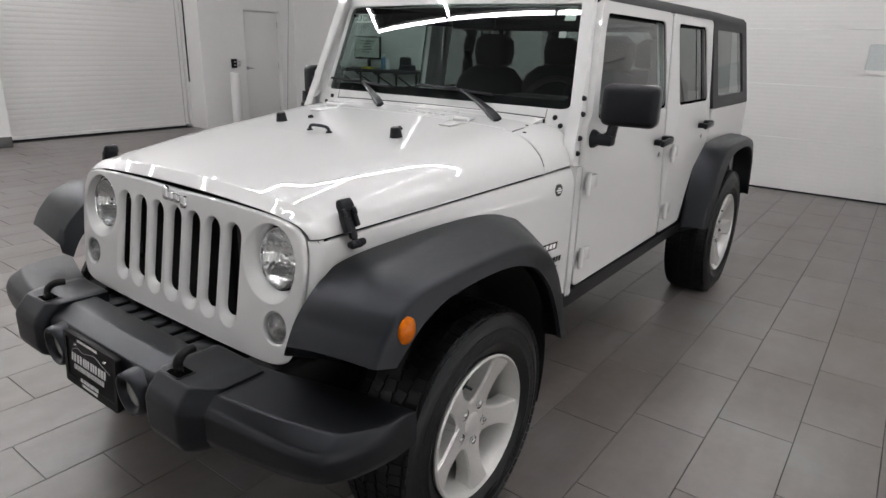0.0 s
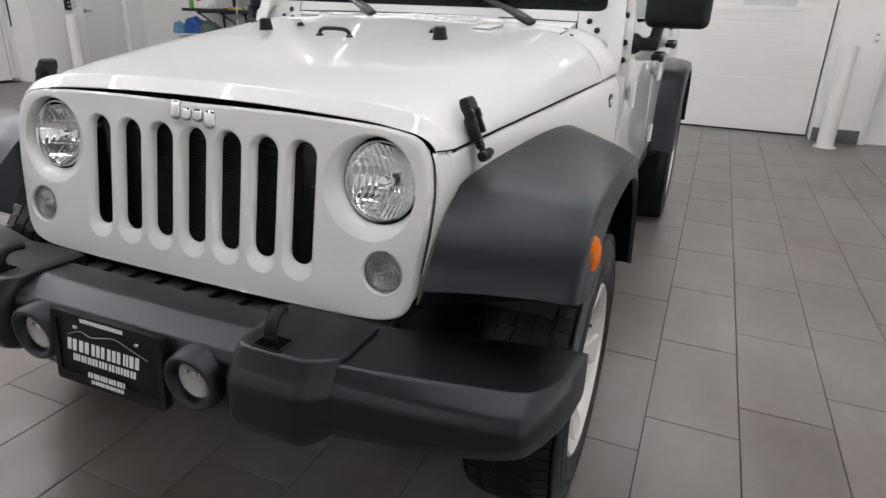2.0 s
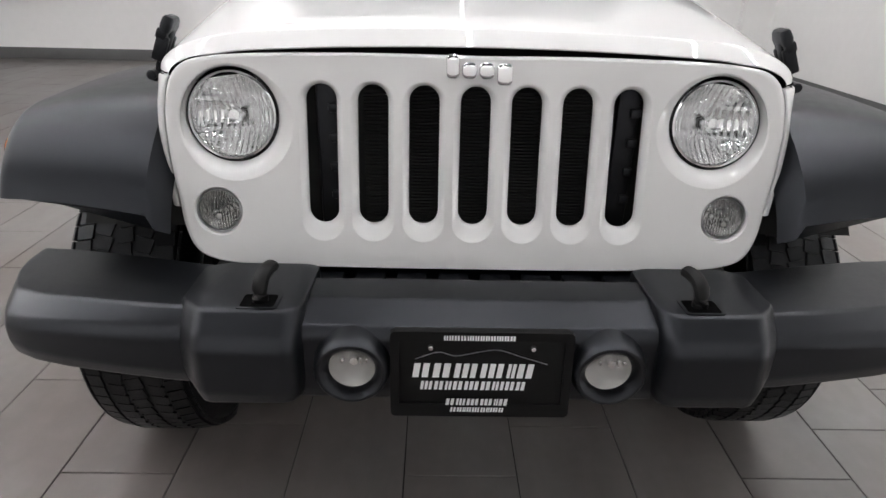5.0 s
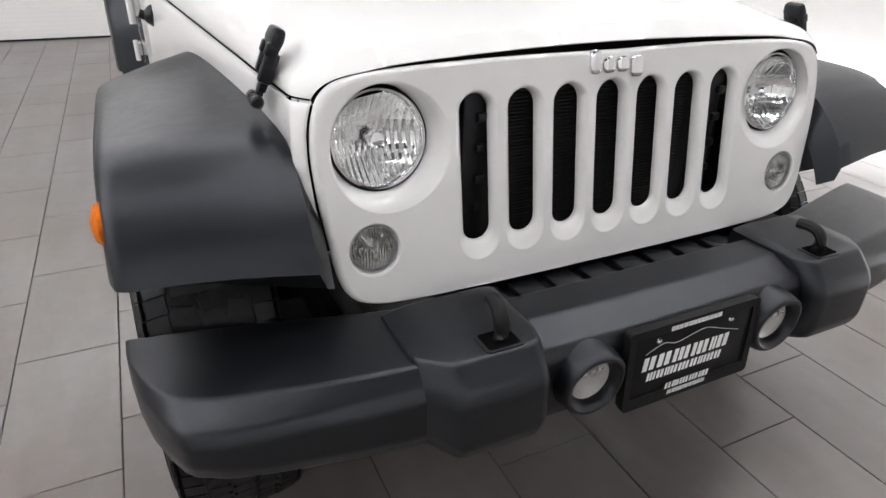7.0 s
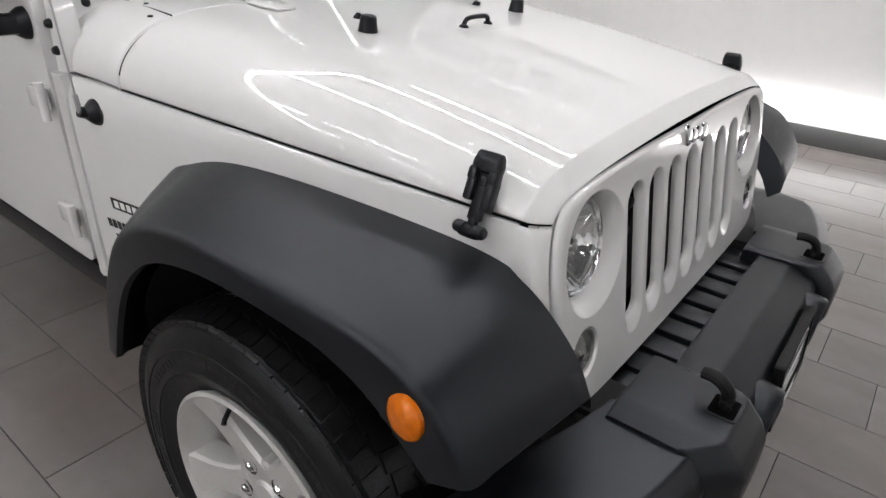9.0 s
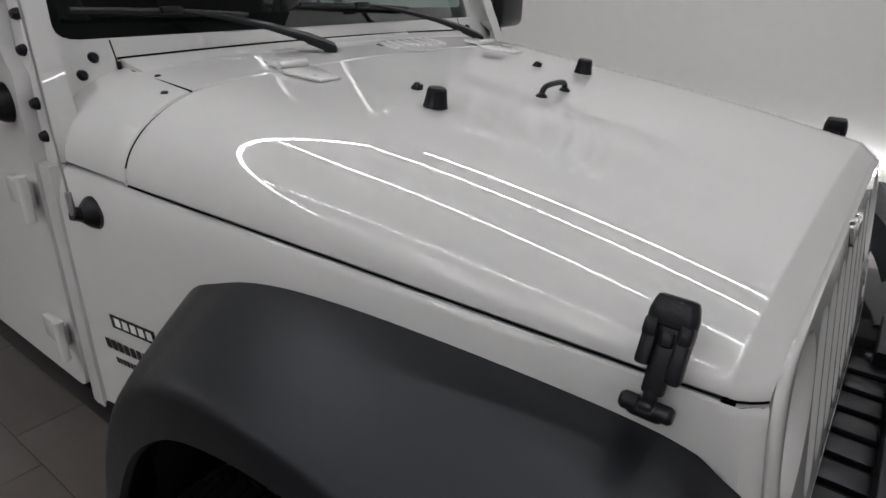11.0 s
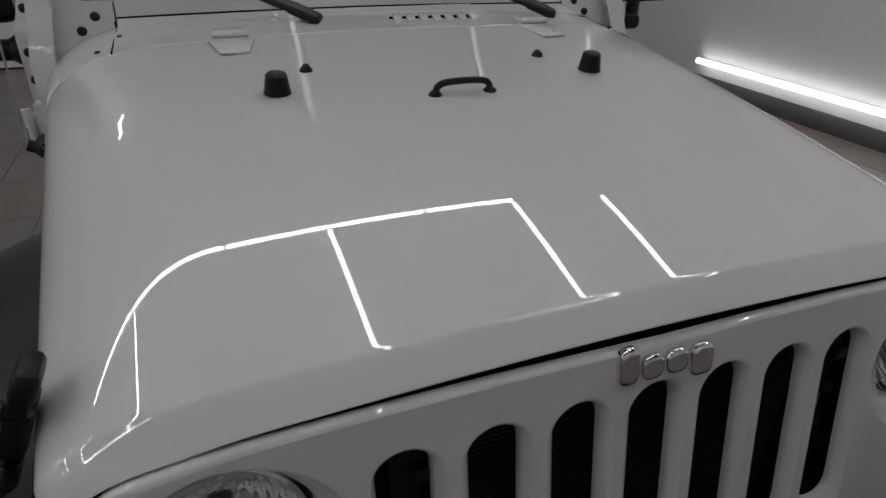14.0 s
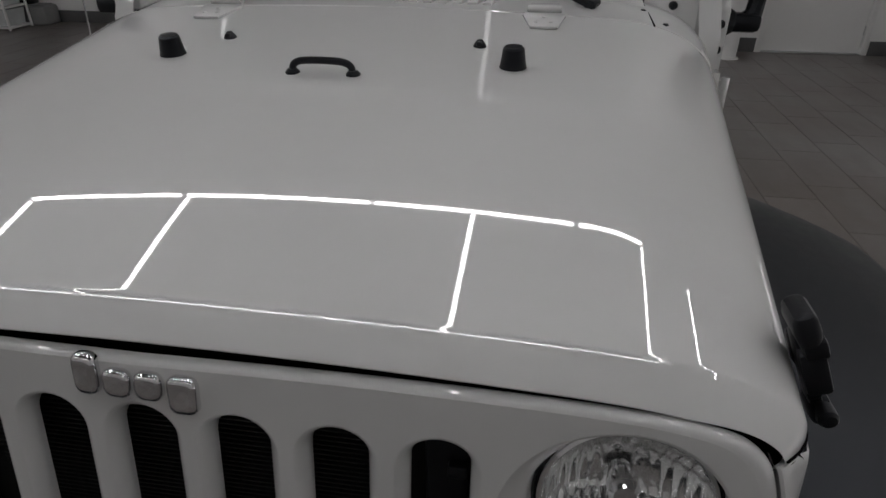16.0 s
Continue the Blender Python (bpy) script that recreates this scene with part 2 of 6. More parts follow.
def box(bm, c, s, bevel=0.0, m=None, seg=2):
    """A box with centre c and size s, its edges rounded by bevel, turned by m."""
    r = bmesh.ops.create_cube(bm, size=1.0)
    vs = r["verts"]
    for v in vs:
        v.co = Vector((v.co.x * s[0], v.co.y * s[1], v.co.z * s[2]))
    if bevel:
        es = list({e for v in vs for e in v.link_edges})
        g = bmesh.ops.bevel(bm, geom=es, offset=bevel, segments=seg, affect="EDGES", profile=0.5)
        vs = list({v for f in g["faces"] for v in f.verts} | {v for v in vs if v.is_valid})
    for v in vs:
        v.co = (m @ v.co if m else v.co) + Vector(c)
    return vs


def turn(rx=0, ry=0, rz=0):
    return Euler((radians(rx), radians(ry), radians(rz))).to_matrix()


def bridge(bm, rings, closed=True, cap0=False, cap1=False):
    """Skins rings of points (all of one length) with quads."""
    rows = [[bm.verts.new(p) for p in ring] for ring in rings]
    n = len(rows[0])
    for a, b in zip(rows, rows[1:]):
        for i in range(n if closed else n - 1):
            j = (i + 1) % n
            try:
                bm.faces.new((a[i], a[j], b[j], b[i]))
            except ValueError:
                pass
    if cap0:
        bm.faces.new(rows[0])
    if cap1:
        bm.faces.new(rows[-1])
    return rows


def lathe(bm, profile, steps, axis="x", at=(0, 0, 0), sign=1):
    """Turns a profile of (radius, along) round an axis."""
    rings = []
    for k in range(steps):
        a = 2 * math.pi * k / steps
        ring = []
        for r, d in profile:
            if axis == "x":
                ring.append((at[0] + sign * d, at[1] + r * math.cos(a), at[2] + r * math.sin(a)))
            elif axis == "y":
                ring.append((at[0] + r * math.cos(a), at[1] + sign * d, at[2] + r * math.sin(a)))
            else:
                ring.append((at[0] + r * math.cos(a), at[1] + r * math.sin(a), at[2] + sign * d))
        rings.append(ring)
    rings.append(rings[0])
    bridge(bm, rings, closed=False)
    bmesh.ops.remove_doubles(bm, verts=bm.verts, dist=1e-5)


def spline(points, per=6):
    """A smooth line through points (Catmull-Rom)."""
    ps = [np.array(p, float) for p in points]
    out = []
    for i in range(len(ps) - 1):
        p0, p1, p2, p3 = ps[max(i - 1, 0)], ps[i], ps[i + 1], ps[min(i + 2, len(ps) - 1)]
        for k in range(per):
            t = k / per
            out.append(0.5 * (2 * p1 + (p2 - p0) * t + (2 * p0 - 5 * p1 + 4 * p2 - p3) * t * t + (3 * p1 - p0 - 3 * p2 + p3) * t**3))
    out.append(ps[-1])
    return out


def pipe(bm, points, radius, sides=8, flat=1.0):
    """A rod along a line; flat squeezes it across."""
    ps = [Vector(p) for p in points]
    rings = []
    for i, p in enumerate(ps):
        d = (ps[min(i + 1, len(ps) - 1)] - ps[max(i - 1, 0)]).normalized()
        side = d.cross(Vector((0, 0, 1)))
        if side.length < 0.05:
            side = d.cross(Vector((1, 0, 0)))
        side.normalize()
        up = side.cross(d)
        r = radius[i] if isinstance(radius, (list, tuple)) else radius
        rings.append([p + side * (r * math.cos(a)) + up * (r * flat * math.sin(a)) for a in [2 * math.pi * k / sides for k in range(sides)]])
    bridge(bm, rings, cap0=True, cap1=True)


def prism(bm, outline, lo, hi, axis="x", bevel=0.0):
    """A plate from an outline of (a, b) in the plane across the axis, between lo and hi."""
    def put(a, b, c):
        return (c, a, b) if axis == "x" else (a, c, b) if axis == "y" else (a, b, c)
    r0, r1 = [bm.verts.new(put(a, b, lo)) for a, b in outline], [bm.verts.new(put(a, b, hi)) for a, b in outline]
    n = len(outline)
    fs = [bm.faces.new(r0), bm.faces.new(r1)]
    fs += [bm.faces.new((r0[i], r0[(i + 1) % n], r1[(i + 1) % n], r1[i])) for i in range(n)]
    bmesh.ops.recalc_face_normals(bm, faces=fs)
    if bevel:
        rim = [e for e in fs[0].edges] + [e for e in fs[1].edges]
        bmesh.ops.bevel(bm, geom=rim, offset=bevel, segments=2, affect="EDGES", profile=0.5)
    return fs


def inside(poly, x, y):
    hit = False
    for (ax, ay), (bx, by) in zip(poly, poly[1:] + poly[:1]):
        if (ay > y) != (by > y) and x < (bx - ax) * (y - ay) / (by - ay) + ax:
            hit = not hit
    return hit


def holed(bm, outline, holes, place):
    """A flat sheet with holes, laid into space by place(a, b). Returns the loops of verts: the outline, then the holes."""
    rings, coords, edges = [], [], []
    for pts in [outline] + holes:
        ids = list(range(len(coords), len(coords) + len(pts)))
        coords += [Vector(q) for q in pts]
        edges += [(ids[i], ids[(i + 1) % len(ids)]) for i in range(len(ids))]
        rings.append(ids)
    got, _, faces, source, _, _ = delaunay_2d_cdt(coords, edges, [], 1, 1e-6)
    vs = [bm.verts.new(place(q.x, q.y)) for q in got]
    for f in faces:
        mx, my = sum(got[i].x for i in f) / len(f), sum(got[i].y for i in f) / len(f)
        if inside(outline, mx, my) and not any(inside(h, mx, my) for h in holes):
            bm.faces.new([vs[i] for i in f])
    at = {}
    for i, src in enumerate(source):
        for k in src:
            at[k] = vs[i]
    return [[at[k] for k in ids] for ids in rings]


def wallring(bm, loop, rings):
    """Carries on from a loop of verts through further rings of points."""
    last = loop
    for ring in rings:
        now = [bm.verts.new(p) for p in ring]
        for i in range(len(now)):
            j = (i + 1) % len(now)
            bm.faces.new((last[i], last[j], now[j], now[i]))
        last = now
    return last


def rounded(cx, cz, w, h, r, n=6):
    """A rectangle with round corners, as (a, b) points."""
    out = []
    for sx, sz, a0 in ((1, 1, 0), (-1, 1, 90), (-1, -1, 180), (1, -1, 270)):
        for k in range(n + 1):
            a = radians(a0 + 90 * k / n)
            out.append((cx + sx * (w / 2 - r) + r * math.cos(a), cz + sz * (h / 2 - r) + r * math.sin(a)))
    return out


def circle(cx, cz, r, n=40):
    return [(cx + r * math.cos(2 * math.pi * k / n), cz + r * math.sin(2 * math.pi * k / n)) for k in range(n)]

# ---- the room ----
X_RIGHT, X_LEFT, Y_REAR, Y_REARLEFT, Y_FRONT, Z_TOP = 4.2, -8.33, 6.70, 7.15, -7.5, 4.75
FLOOR = tagged(new("floor"), "dark grey porcelain tile floor with dark joints", "floor", kind="structure")


def slab(name, lo, hi, mat, label, category, bevel=0.0):
    bm = bmesh.new()
    c, s = [(a + b) / 2 for a, b in zip(lo, hi)], [b - a for a, b in zip(lo, hi)]
    box(bm, c, s, bevel)
    return tagged(part(name, bm, mat), label, category, kind="structure")


slab("ground", (-9.6, -8.0, -0.20), (4.7, 8.0, -0.004), GROUT, "dark grout bed under the floor tiles", "floor")
slab("ceiling", (-9.6, -8.0, Z_TOP), (4.7, 8.0, Z_TOP + 0.15), CEILING, "dark grey painted ceiling", "ceiling")
WALL_LABEL = "smooth white painted showroom wall"
slab("wall_east", (X_RIGHT, -7.7, -0.1), (X_RIGHT + 0.2, 7.5, Z_TOP), WALL, WALL_LABEL, "wall")
slab("wall_south", (-9.6, Y_FRONT - 0.2, -0.1), (X_RIGHT - 0.002, Y_FRONT, Z_TOP), WALL, WALL_LABEL, "wall")


def pierced(name, axis, at, thick, lo, hi, holes, label):
    """A wall across an axis, between lo and hi along it, with rectangular openings (a0, a1, z0, z1) that go through it."""
    bm = bmesh.new()
    cuts = sorted({lo, hi, *[h[0] for h in holes], *[h[1] for h in holes]})
    for a, b in zip(cuts, cuts[1:]):
        zs = [(-0.1, Z_TOP)]
        for h in holes:
            if h[0] <= a and b <= h[1]:
                zs = [(-0.1, h[2]), (h[3], Z_TOP)] if h[2] > 0 else [(h[3], Z_TOP)]
        for z0, z1 in zs:
            if axis == "x":
                box(bm, (at + thick / 2, (a + b) / 2, (z0 + z1) / 2), (abs(thick), b - a, z1 - z0))
            else:
                box(bm, ((a + b) / 2, at + thick / 2, (z0 + z1) / 2), (b - a, abs(thick), z1 - z0))
    bmesh.ops.remove_doubles(bm, verts=bm.verts, dist=1e-4)
    return tagged(part(name, bm, WALL), label, "wall", kind="structure")


# left wall with the roller shutter's opening and a door; rear wall with the sectional door's opening and a door
pierced("wall_west", "x", X_LEFT, -0.55, Y_FRONT, 7.5, [(1.97, 5.07, 0, 3.3), (5.98, 6.80, 0, 2.08)], WALL_LABEL)
pierced("wall_north", "y", Y_REAR, 0.3, -3.2, X_RIGHT - 0.002, [(-2.6, 2.22, 0, 3.05), (2.76, 3.80, 0, 2.10)], WALL_LABEL)
slab("wall_north_west", (X_LEFT + 0.002, Y_REARLEFT, -0.1), (-3.2, Y_REARLEFT + 0.3, Z_TOP), WALL, WALL_LABEL, "wall")
slab("wall_return", (-3.4, Y_REAR + 0.3, -0.1), (-3.198, Y_REARLEFT - 0.002, Z_TOP), WALL, WALL_LABEL, "wall")
slab("wall_behind_shutter", (-9.5, 1.0, -0.1), (-9.35, 7.4, Z_TOP), WALL, "plain white wall closing off the shutter bay", "wall")
slab("wall_behind_sectional_door", (-3.0, 7.4, -0.1), (X_RIGHT, 7.55, Z_TOP), WALL, "plain white wall closing off the door bay", "wall")


def baseboard(lo, hi):
    return slab("baseboard", lo, hi, BASE, "dark grey vinyl wall base", "baseboard", 0.003)


H_BASE = 0.15
baseboard((X_RIGHT - 0.012, Y_FRONT, 0), (X_RIGHT - 0.001, Y_REAR - 0.014, H_BASE))
baseboard((3.86, Y_REAR - 0.012, 0), (X_RIGHT - 0.014, Y_REAR - 0.001, H_BASE))
baseboard((2.225, Y_REAR - 0.012, 0), (2.695, Y_REAR - 0.001, H_BASE))
baseboard((X_LEFT + 0.001, Y_FRONT, 0), (X_LEFT + 0.012, 1.968, H_BASE))
baseboard((X_LEFT - 0.50, 1.955, 0), (X_LEFT + 0.012, 1.967, H_BASE))
baseboard((X_LEFT + 0.014, Y_REARLEFT - 0.012, 0), (-3.41, Y_REARLEFT - 0.001, H_BASE))


def roller_shutter():
    """A curtain of white slats in a recess, with its guide rails and a dark bottom seal."""
    t = thing("roller_shutter", "closed white slatted roller shutter door in a recess", "shutter door", (-8.85, 3.52, 0), kind="structure")
    for k in range(43):
        bm = bmesh.new()
        z = 0.075 + 0.0765 * k
        prof = [(0.0, 0.0), (0.0014, 0.006), (0.0022, 0.03), (0.0020, 0.058), (0.0004, 0.0745), (-0.008, 0.0745), (-0.008, 0.0)]
        bridge(bm, [[(x, y, z + dz) for x, dz in prof] for y in (-1.50, 1.50)], cap0=True, cap1=True)
        part("slat", bm, SLATWHITE, t)
    bm = bmesh.new()
    box(bm, (0, 0, 0.05), (0.05, 3.0, 0.05), 0.006)
    part("bottom_bar", bm, SLATWHITE, t)
    bm = bmesh.new()
    box(bm, (0, 0, 0.013), (0.03, 3.0, 0.026), 0.004)
    part("rubber_seal", bm, BLACK, t, "black rubber bottom seal")
    for s in (-1, 1):
        bm = bmesh.new()
        box(bm, (0.03, s * 1.53, 1.66), (0.10, 0.055, 3.3), 0.006)
        part("guide_rail", bm, SLATWHITE, t)
    bm = bmesh.new()
    box(bm, (0.10, 1.44, 0.04), (0.10, 0.06, 0.05), 0.008)
    part("floor_stop", bm, STEEL, t)
    bm = bmesh.new()
    pipe(bm, [(0.06, 1.40, 3.2), (0.06, 1.405, 0.08)], 0.006, 6)
    part("pull_rope", bm, STEEL, t)
    bm = bmesh.new()
    box(bm, (0.09, 1.54, 2.05), (0.012, 0.022, 2.5), 0.003)
    part("brush_strip", bm, BLACK, t, "black brush seal strip")


def plain_door(name, at, rz, w, h, label, window=None, lever=1, hinge_side=-1):
    """A flush door in its frame. Its local x runs along the wall, -y faces the room."""
    t = thing(name, label, "door", at, kind="structure")
    t.rotation_euler = (0, 0, radians(rz))
    bm = bmesh.new()
    if window:
        wx, wz, ww, wh = window
        outline = [(-w / 2, 0.012), (w / 2, 0.012), (w / 2, h), (-w / 2, h)]
        hole = [(wx - ww / 2, wz - wh / 2), (wx - ww / 2, wz + wh / 2), (wx + ww / 2, wz + wh / 2), (wx + ww / 2, wz - wh / 2)]
        loops = holed(bm, outline, [hole], lambda a, b: (a, 0.045, b))
        wallring(bm, loops[0], [[(a, 0.09, b) for a, b in outline]])
        wallring(bm, loops[1], [[(a, 0.09, b) for a, b in hole]])
    else:
        box(bm, (0, 0.068, h / 2 + 0.006), (w, 0.045, h - 0.012), 0.002)
    leaf = part("door_leaf", bm, PANELWHITE, t)
    if window:
        bm = bmesh.new()
        box(bm, (wx, 0.068, wz), (ww, 0.008, wh))
        part("pane", bm, FROST, leaf, "pale obscured glass pane")
        for dx, dz, sx, sz in ((0, wh / 2 + 0.012, ww + 0.05, 0.025), (0, -wh / 2 - 0.012, ww + 0.05, 0.025), (ww / 2 + 0.012, 0, 0.025, wh), (-ww / 2 - 0.012, 0, 0.025, wh)):
            bm = bmesh.new()
            box(bm, (wx + dx, 0.040, wz + dz), (sx, 0.012, sz), 0.003)
            part("window_bead", bm, PANELWHITE, leaf)
    bm = bmesh.new()
    for s in (-1, 1):
        box(bm, (s * (w / 2 + 0.028), 0.045, h / 2 + 0.02), (0.05, 0.12, h + 0.04), 0.004)
    box(bm, (0, 0.045, h + 0.03), (w + 0.008, 0.12, 0.05), 0.004)
    part("door_frame", bm, PANELWHITE, t)
    bm = bmesh.new()
    box(bm, (0, 0.03, 0.006), (w, 0.10, 0.012), 0.003)
    part("threshold", bm, STEEL, t)
    bm = bmesh.new()
    hx = lever * (w / 2 - 0.07)
    lathe(bm, [(0.0, 0.046), (0.030, 0.045), (0.032, 0.036), (0.012, 0.034), (0.011, 0.0), (0.0, -0.004)], 18, "y", (hx, 0, 1.04))
    pipe(bm, [(hx, 0.005, 1.04), (hx - lever * 0.03, 0.0, 1.04), (hx - lever * 0.11, 0.004, 1.036)], [0.010, 0.010, 0.008], 8)
    part("lever_handle", bm, STEEL, leaf, "brushed steel lever handle")
    for z in (0.25, 1.08, h - 0.22):
        bm = bmesh.new()
        lathe(bm, [(0.0, 0.0), (0.008, 0.0), (0.008, 0.10), (0.0, 0.10)], 10, "z", (hinge_side * (w / 2 + 0.004), 0.040, z - 0.05))
        part("hinge", bm, STEEL, t)
    return t


roller_shutter()
plain_door("door_1", (X_LEFT - 0.035, 6.39, 0), 90, 0.80, 2.05, "closed plain white flush door in a white frame", None, -1, 1)
plain_door("door_2", (3.28, Y_REAR + 0.012, 0), 0, 1.02, 2.07, "closed white flush door with a small pale window", (0.02, 1.62, 0.62, 0.72), -1, 1)


def sectional_door():
    """A white overhead door of five ribbed panels with one row of windows."""
    t = thing("sectional_door", "closed white ribbed overhead sectional garage door", "garage door", (-0.19, 6.93, 0), kind="structure")
    for k in range(5):
        z0, z1 = 0.02 + 0.61 * k, 0.02 + 0.61 * k + 0.6085
        bm = bmesh.new()
        prof = []
        n = 13
        for i in range(n + 1):
            z = z0 + (z1 - z0) * i / n
            prof += [(-0.0007, z + 0.002), (0.0, z + 0.008), (0.0, z + 0.034), (-0.0007, z + 0.040)] if i < n else []
        prof = [(0.0025, z0)] + prof + [(0.0025, z1)]
        bridge(bm, [[(x, y, z) for y, z in prof] for x in (-2.39, 2.39)], closed=False)
        box(bm, (0, 0.030, (z0 + z1) / 2), (4.78, 0.04, z1 - z0 - 0.002))
        panel = part("door_panel", bm, PANELWHITE, t)
        if k == 2:
            for wx in (-2.0, -0.14, 1.72):
                bm = bmesh.new()
                frame_o, frame_i = rounded(wx, 1.565, 0.66, 0.36, 0.02), rounded(wx, 1.565, 0.56, 0.27, 0.02)
                loops = holed(bm, frame_o, [frame_i], lambda a, b: (a, -0.022, b))
                wallring(bm, loops[0], [[(a, -0.002, b) for a, b in frame_o]])
                wallring(bm, loops[1], [[(a, -0.008, b) for a, b in frame_i]])
                w = part("window", bm, PANELWHITE, panel)
                bm = bmesh.new()
                prism(bm, frame_i, -0.012, -0.009, "y")
                tagged(part("pane", bm, FROST, panel), "pale frosted pane")
    bm = bmesh.new()
    box(bm, (0, 0.02, 0.010), (4.78, 0.04, 0.020), 0.003)
    part("rubber_seal", bm, BLACK, t, "black rubber bottom seal")


sectional_door()


def bollard(at, h, r):
    t = thing("bollard", "round white painted steel guard post beside a door", "bollard", at, "guard posts")
    bm = bmesh.new()
    lathe(bm, [(0.0, h), (r * 0.7, h - 0.002), (r, h - 0.02), (r, 0.012), (0.0, 0.012)], 24, "z")
    part("post", bm, PANELWHITE, t)
    bm = bmesh.new()
    lathe(bm, [(0.0, 0.014), (r + 0.025, 0.013), (r + 0.028, 0.0), (0.0, 0.0)], 24, "z")
    part("base_flange", bm, PANELWHITE, t)


bollard((-7.95, 5.45, 0), 1.0, 0.085)
bollard((2.33, 6.33, 0), 1.08, 0.085)


def wall_box(name, at, size, mat, label, category, axis="x"):
    t = thing(name, label, category, at)
    bm = bmesh.new()
    box(bm, (0, 0, 0), size, 0.006)
    part("housing", bm, mat, t)
    for dz in (-0.03, 0.03):
        bm = bmesh.new()
        box(bm, (size[0] / 2 + 0.002, 0, dz) if axis == "x" else (0, -size[1] / 2 - 0.002, dz), (0.008, 0.03, 0.02) if axis == "x" else (0.03, 0.008, 0.02), 0.003)
        part("button", bm, PANELWHITE if mat is BLACK else STEEL, t)
    return t


wall_box("door_control", (X_LEFT + 0.026, 5.70, 1.13), (0.05, 0.09, 0.16), BLACK, "small black push-button door control on the white wall", "switch box")
wall_box("light_switch", (X_LEFT + 0.007, 5.82, 1.13), (0.012, 0.07, 0.115), PANELWHITE, "white light switch plate on the wall", "switch")
wall_box("light_switch", (2.62, Y_REAR - 0.007, 1.14), (0.07, 0.012, 0.115), PANELWHITE, "white light switch plate beside the door", "switch", "y")


# ---- lamps: rows of bright tubes under the ceiling, one along the wall near the floor ----
def tube_lamp(a, b, mat, r=0.019, label="bright white LED tube lamp hung below the ceiling, front and rear ones added fill"):
    a, b = Vector(a), Vector(b)
    t = thing("tube_lamp", label, "ceiling lamp", (a + b) / 2, "tube lamps")
    d = (b - a) / 2
    bm = bmesh.new()
    pipe(bm, [-d, d], r, 8)
    part("tube", bm, mat, t)
    up = Vector((0, 0, 1)) if a.z > 2 else Vector((1, 0, 0))
    gap = 0.055 if a.z > 2 else (X_RIGHT - a.x)
    bm = bmesh.new()
    mid, size = up * (gap + r * 0.7) / 2, [abs(c) * 2 for c in d]
    box(bm, mid, [max(c, 0.03) if not up[i] else gap - r * 0.7 for i, c in enumerate(size)], 0.003)
    part("housing", bm, PANELWHITE, t)
    if a.z > 2:
        for s in (-1, 1):
            bm = bmesh.new()
            pipe(bm, [d * (s * 0.8) + Vector((0, 0, gap)), d * (s * 0.8) + Vector((0, 0, Z_TOP - a.z))], 0.003, 5)
            part("suspension_wire", bm, STEEL, t)
    for s in (-1, 1):
        e = d * s
        bm = bmesh.new()
        pipe(bm, [e * 1.0, e + d.normalized() * s * 0.018], r * 1.15, 8)
        part("end_cap", bm, PANELWHITE, t)
    return t


Z_TUBE, X_LINES = 4.0, (1.80, 0.12, -2.38, -4.00)


def tube_row(a, b, marks=(), mat=None):
    """Tubes end to end from a to b, split at the marks along the way."""
    a, b = Vector(a), Vector(b)
    d = (b - a).normalized()
    stops = [0.0, *marks, (b - a).length]
    for u, v in zip(stops, stops[1:]):
        tube_lamp(a + d * (u + 0.022), a + d * (v - 0.022), mat or TUBE)


ROW_MARKS = (0.86, 2.55, 4.25)
# two frames of tubes with cross bars: one over the car, a dimmer one before it, unseen and added as fill
for y_near, y_far, lamp in ((-1.25, 2.62, TUBE), (-6.90, -4.60, FRONTFILL)):
    over = y_far > 0
    for y in (y_near, y_far) if over else (y_near,):
        tube_row((1.82, y, Z_TUBE), (-4.02, y, Z_TUBE), ROW_MARKS, lamp)
    for x in X_LINES if over else X_LINES[::3]:
        tube_row((x, y_far - 0.03, Z_TUBE), (x, y_near + 0.03, Z_TUBE), (1.70,), lamp)
    tube_row((2.74, y_far - 0.05, Z_TUBE), (2.74, y_near, Z_TUBE), (1.70,), lamp)
    for x in (-5.6, -6.6, -7.6):
        tube_row((x, y_far, Z_TUBE), (x, y_near, Z_TUBE), (1.80,), lamp)
# one row along the rear wall, unseen and added to brighten the rear
tube_row((1.95, 6.15, Z_TUBE), (-2.60, 6.15, Z_TUBE), (1.50, 3.05))
for k in range(3):
    y1 = 4.03 - 2.44 * k
    tube_lamp((X_RIGHT - 0.06, y1, 0.285), (X_RIGHT - 0.06, y1 - 2.40, 0.285), WALLTUBE, 0.026, "bright LED tube lamp low along the white wall")


# ---- large grey lettering on the east wall, as plain bars ----
def lettering(name, y0, z, h, widths, label):
    t = thing(name, label, "wall sign", (X_RIGHT, y0, z))
    y = 0.0
    for w in widths:
        bm = bmesh.new()
        n = 1 if w < 0.55 * h else 3 if w > 1.35 * h else 2
        for k in range(n):
            step = w * 0.80 / n
            prism(bm, rounded(y - w * 0.10 - step * (k + 0.5), h / 2, step * (0.62 if n > 1 else 0.7), h, 0.012, 2), -0.006, -0.001, "x")
        part("bar", bm, GREYINK, t)
        y -= abs(w)
    return t


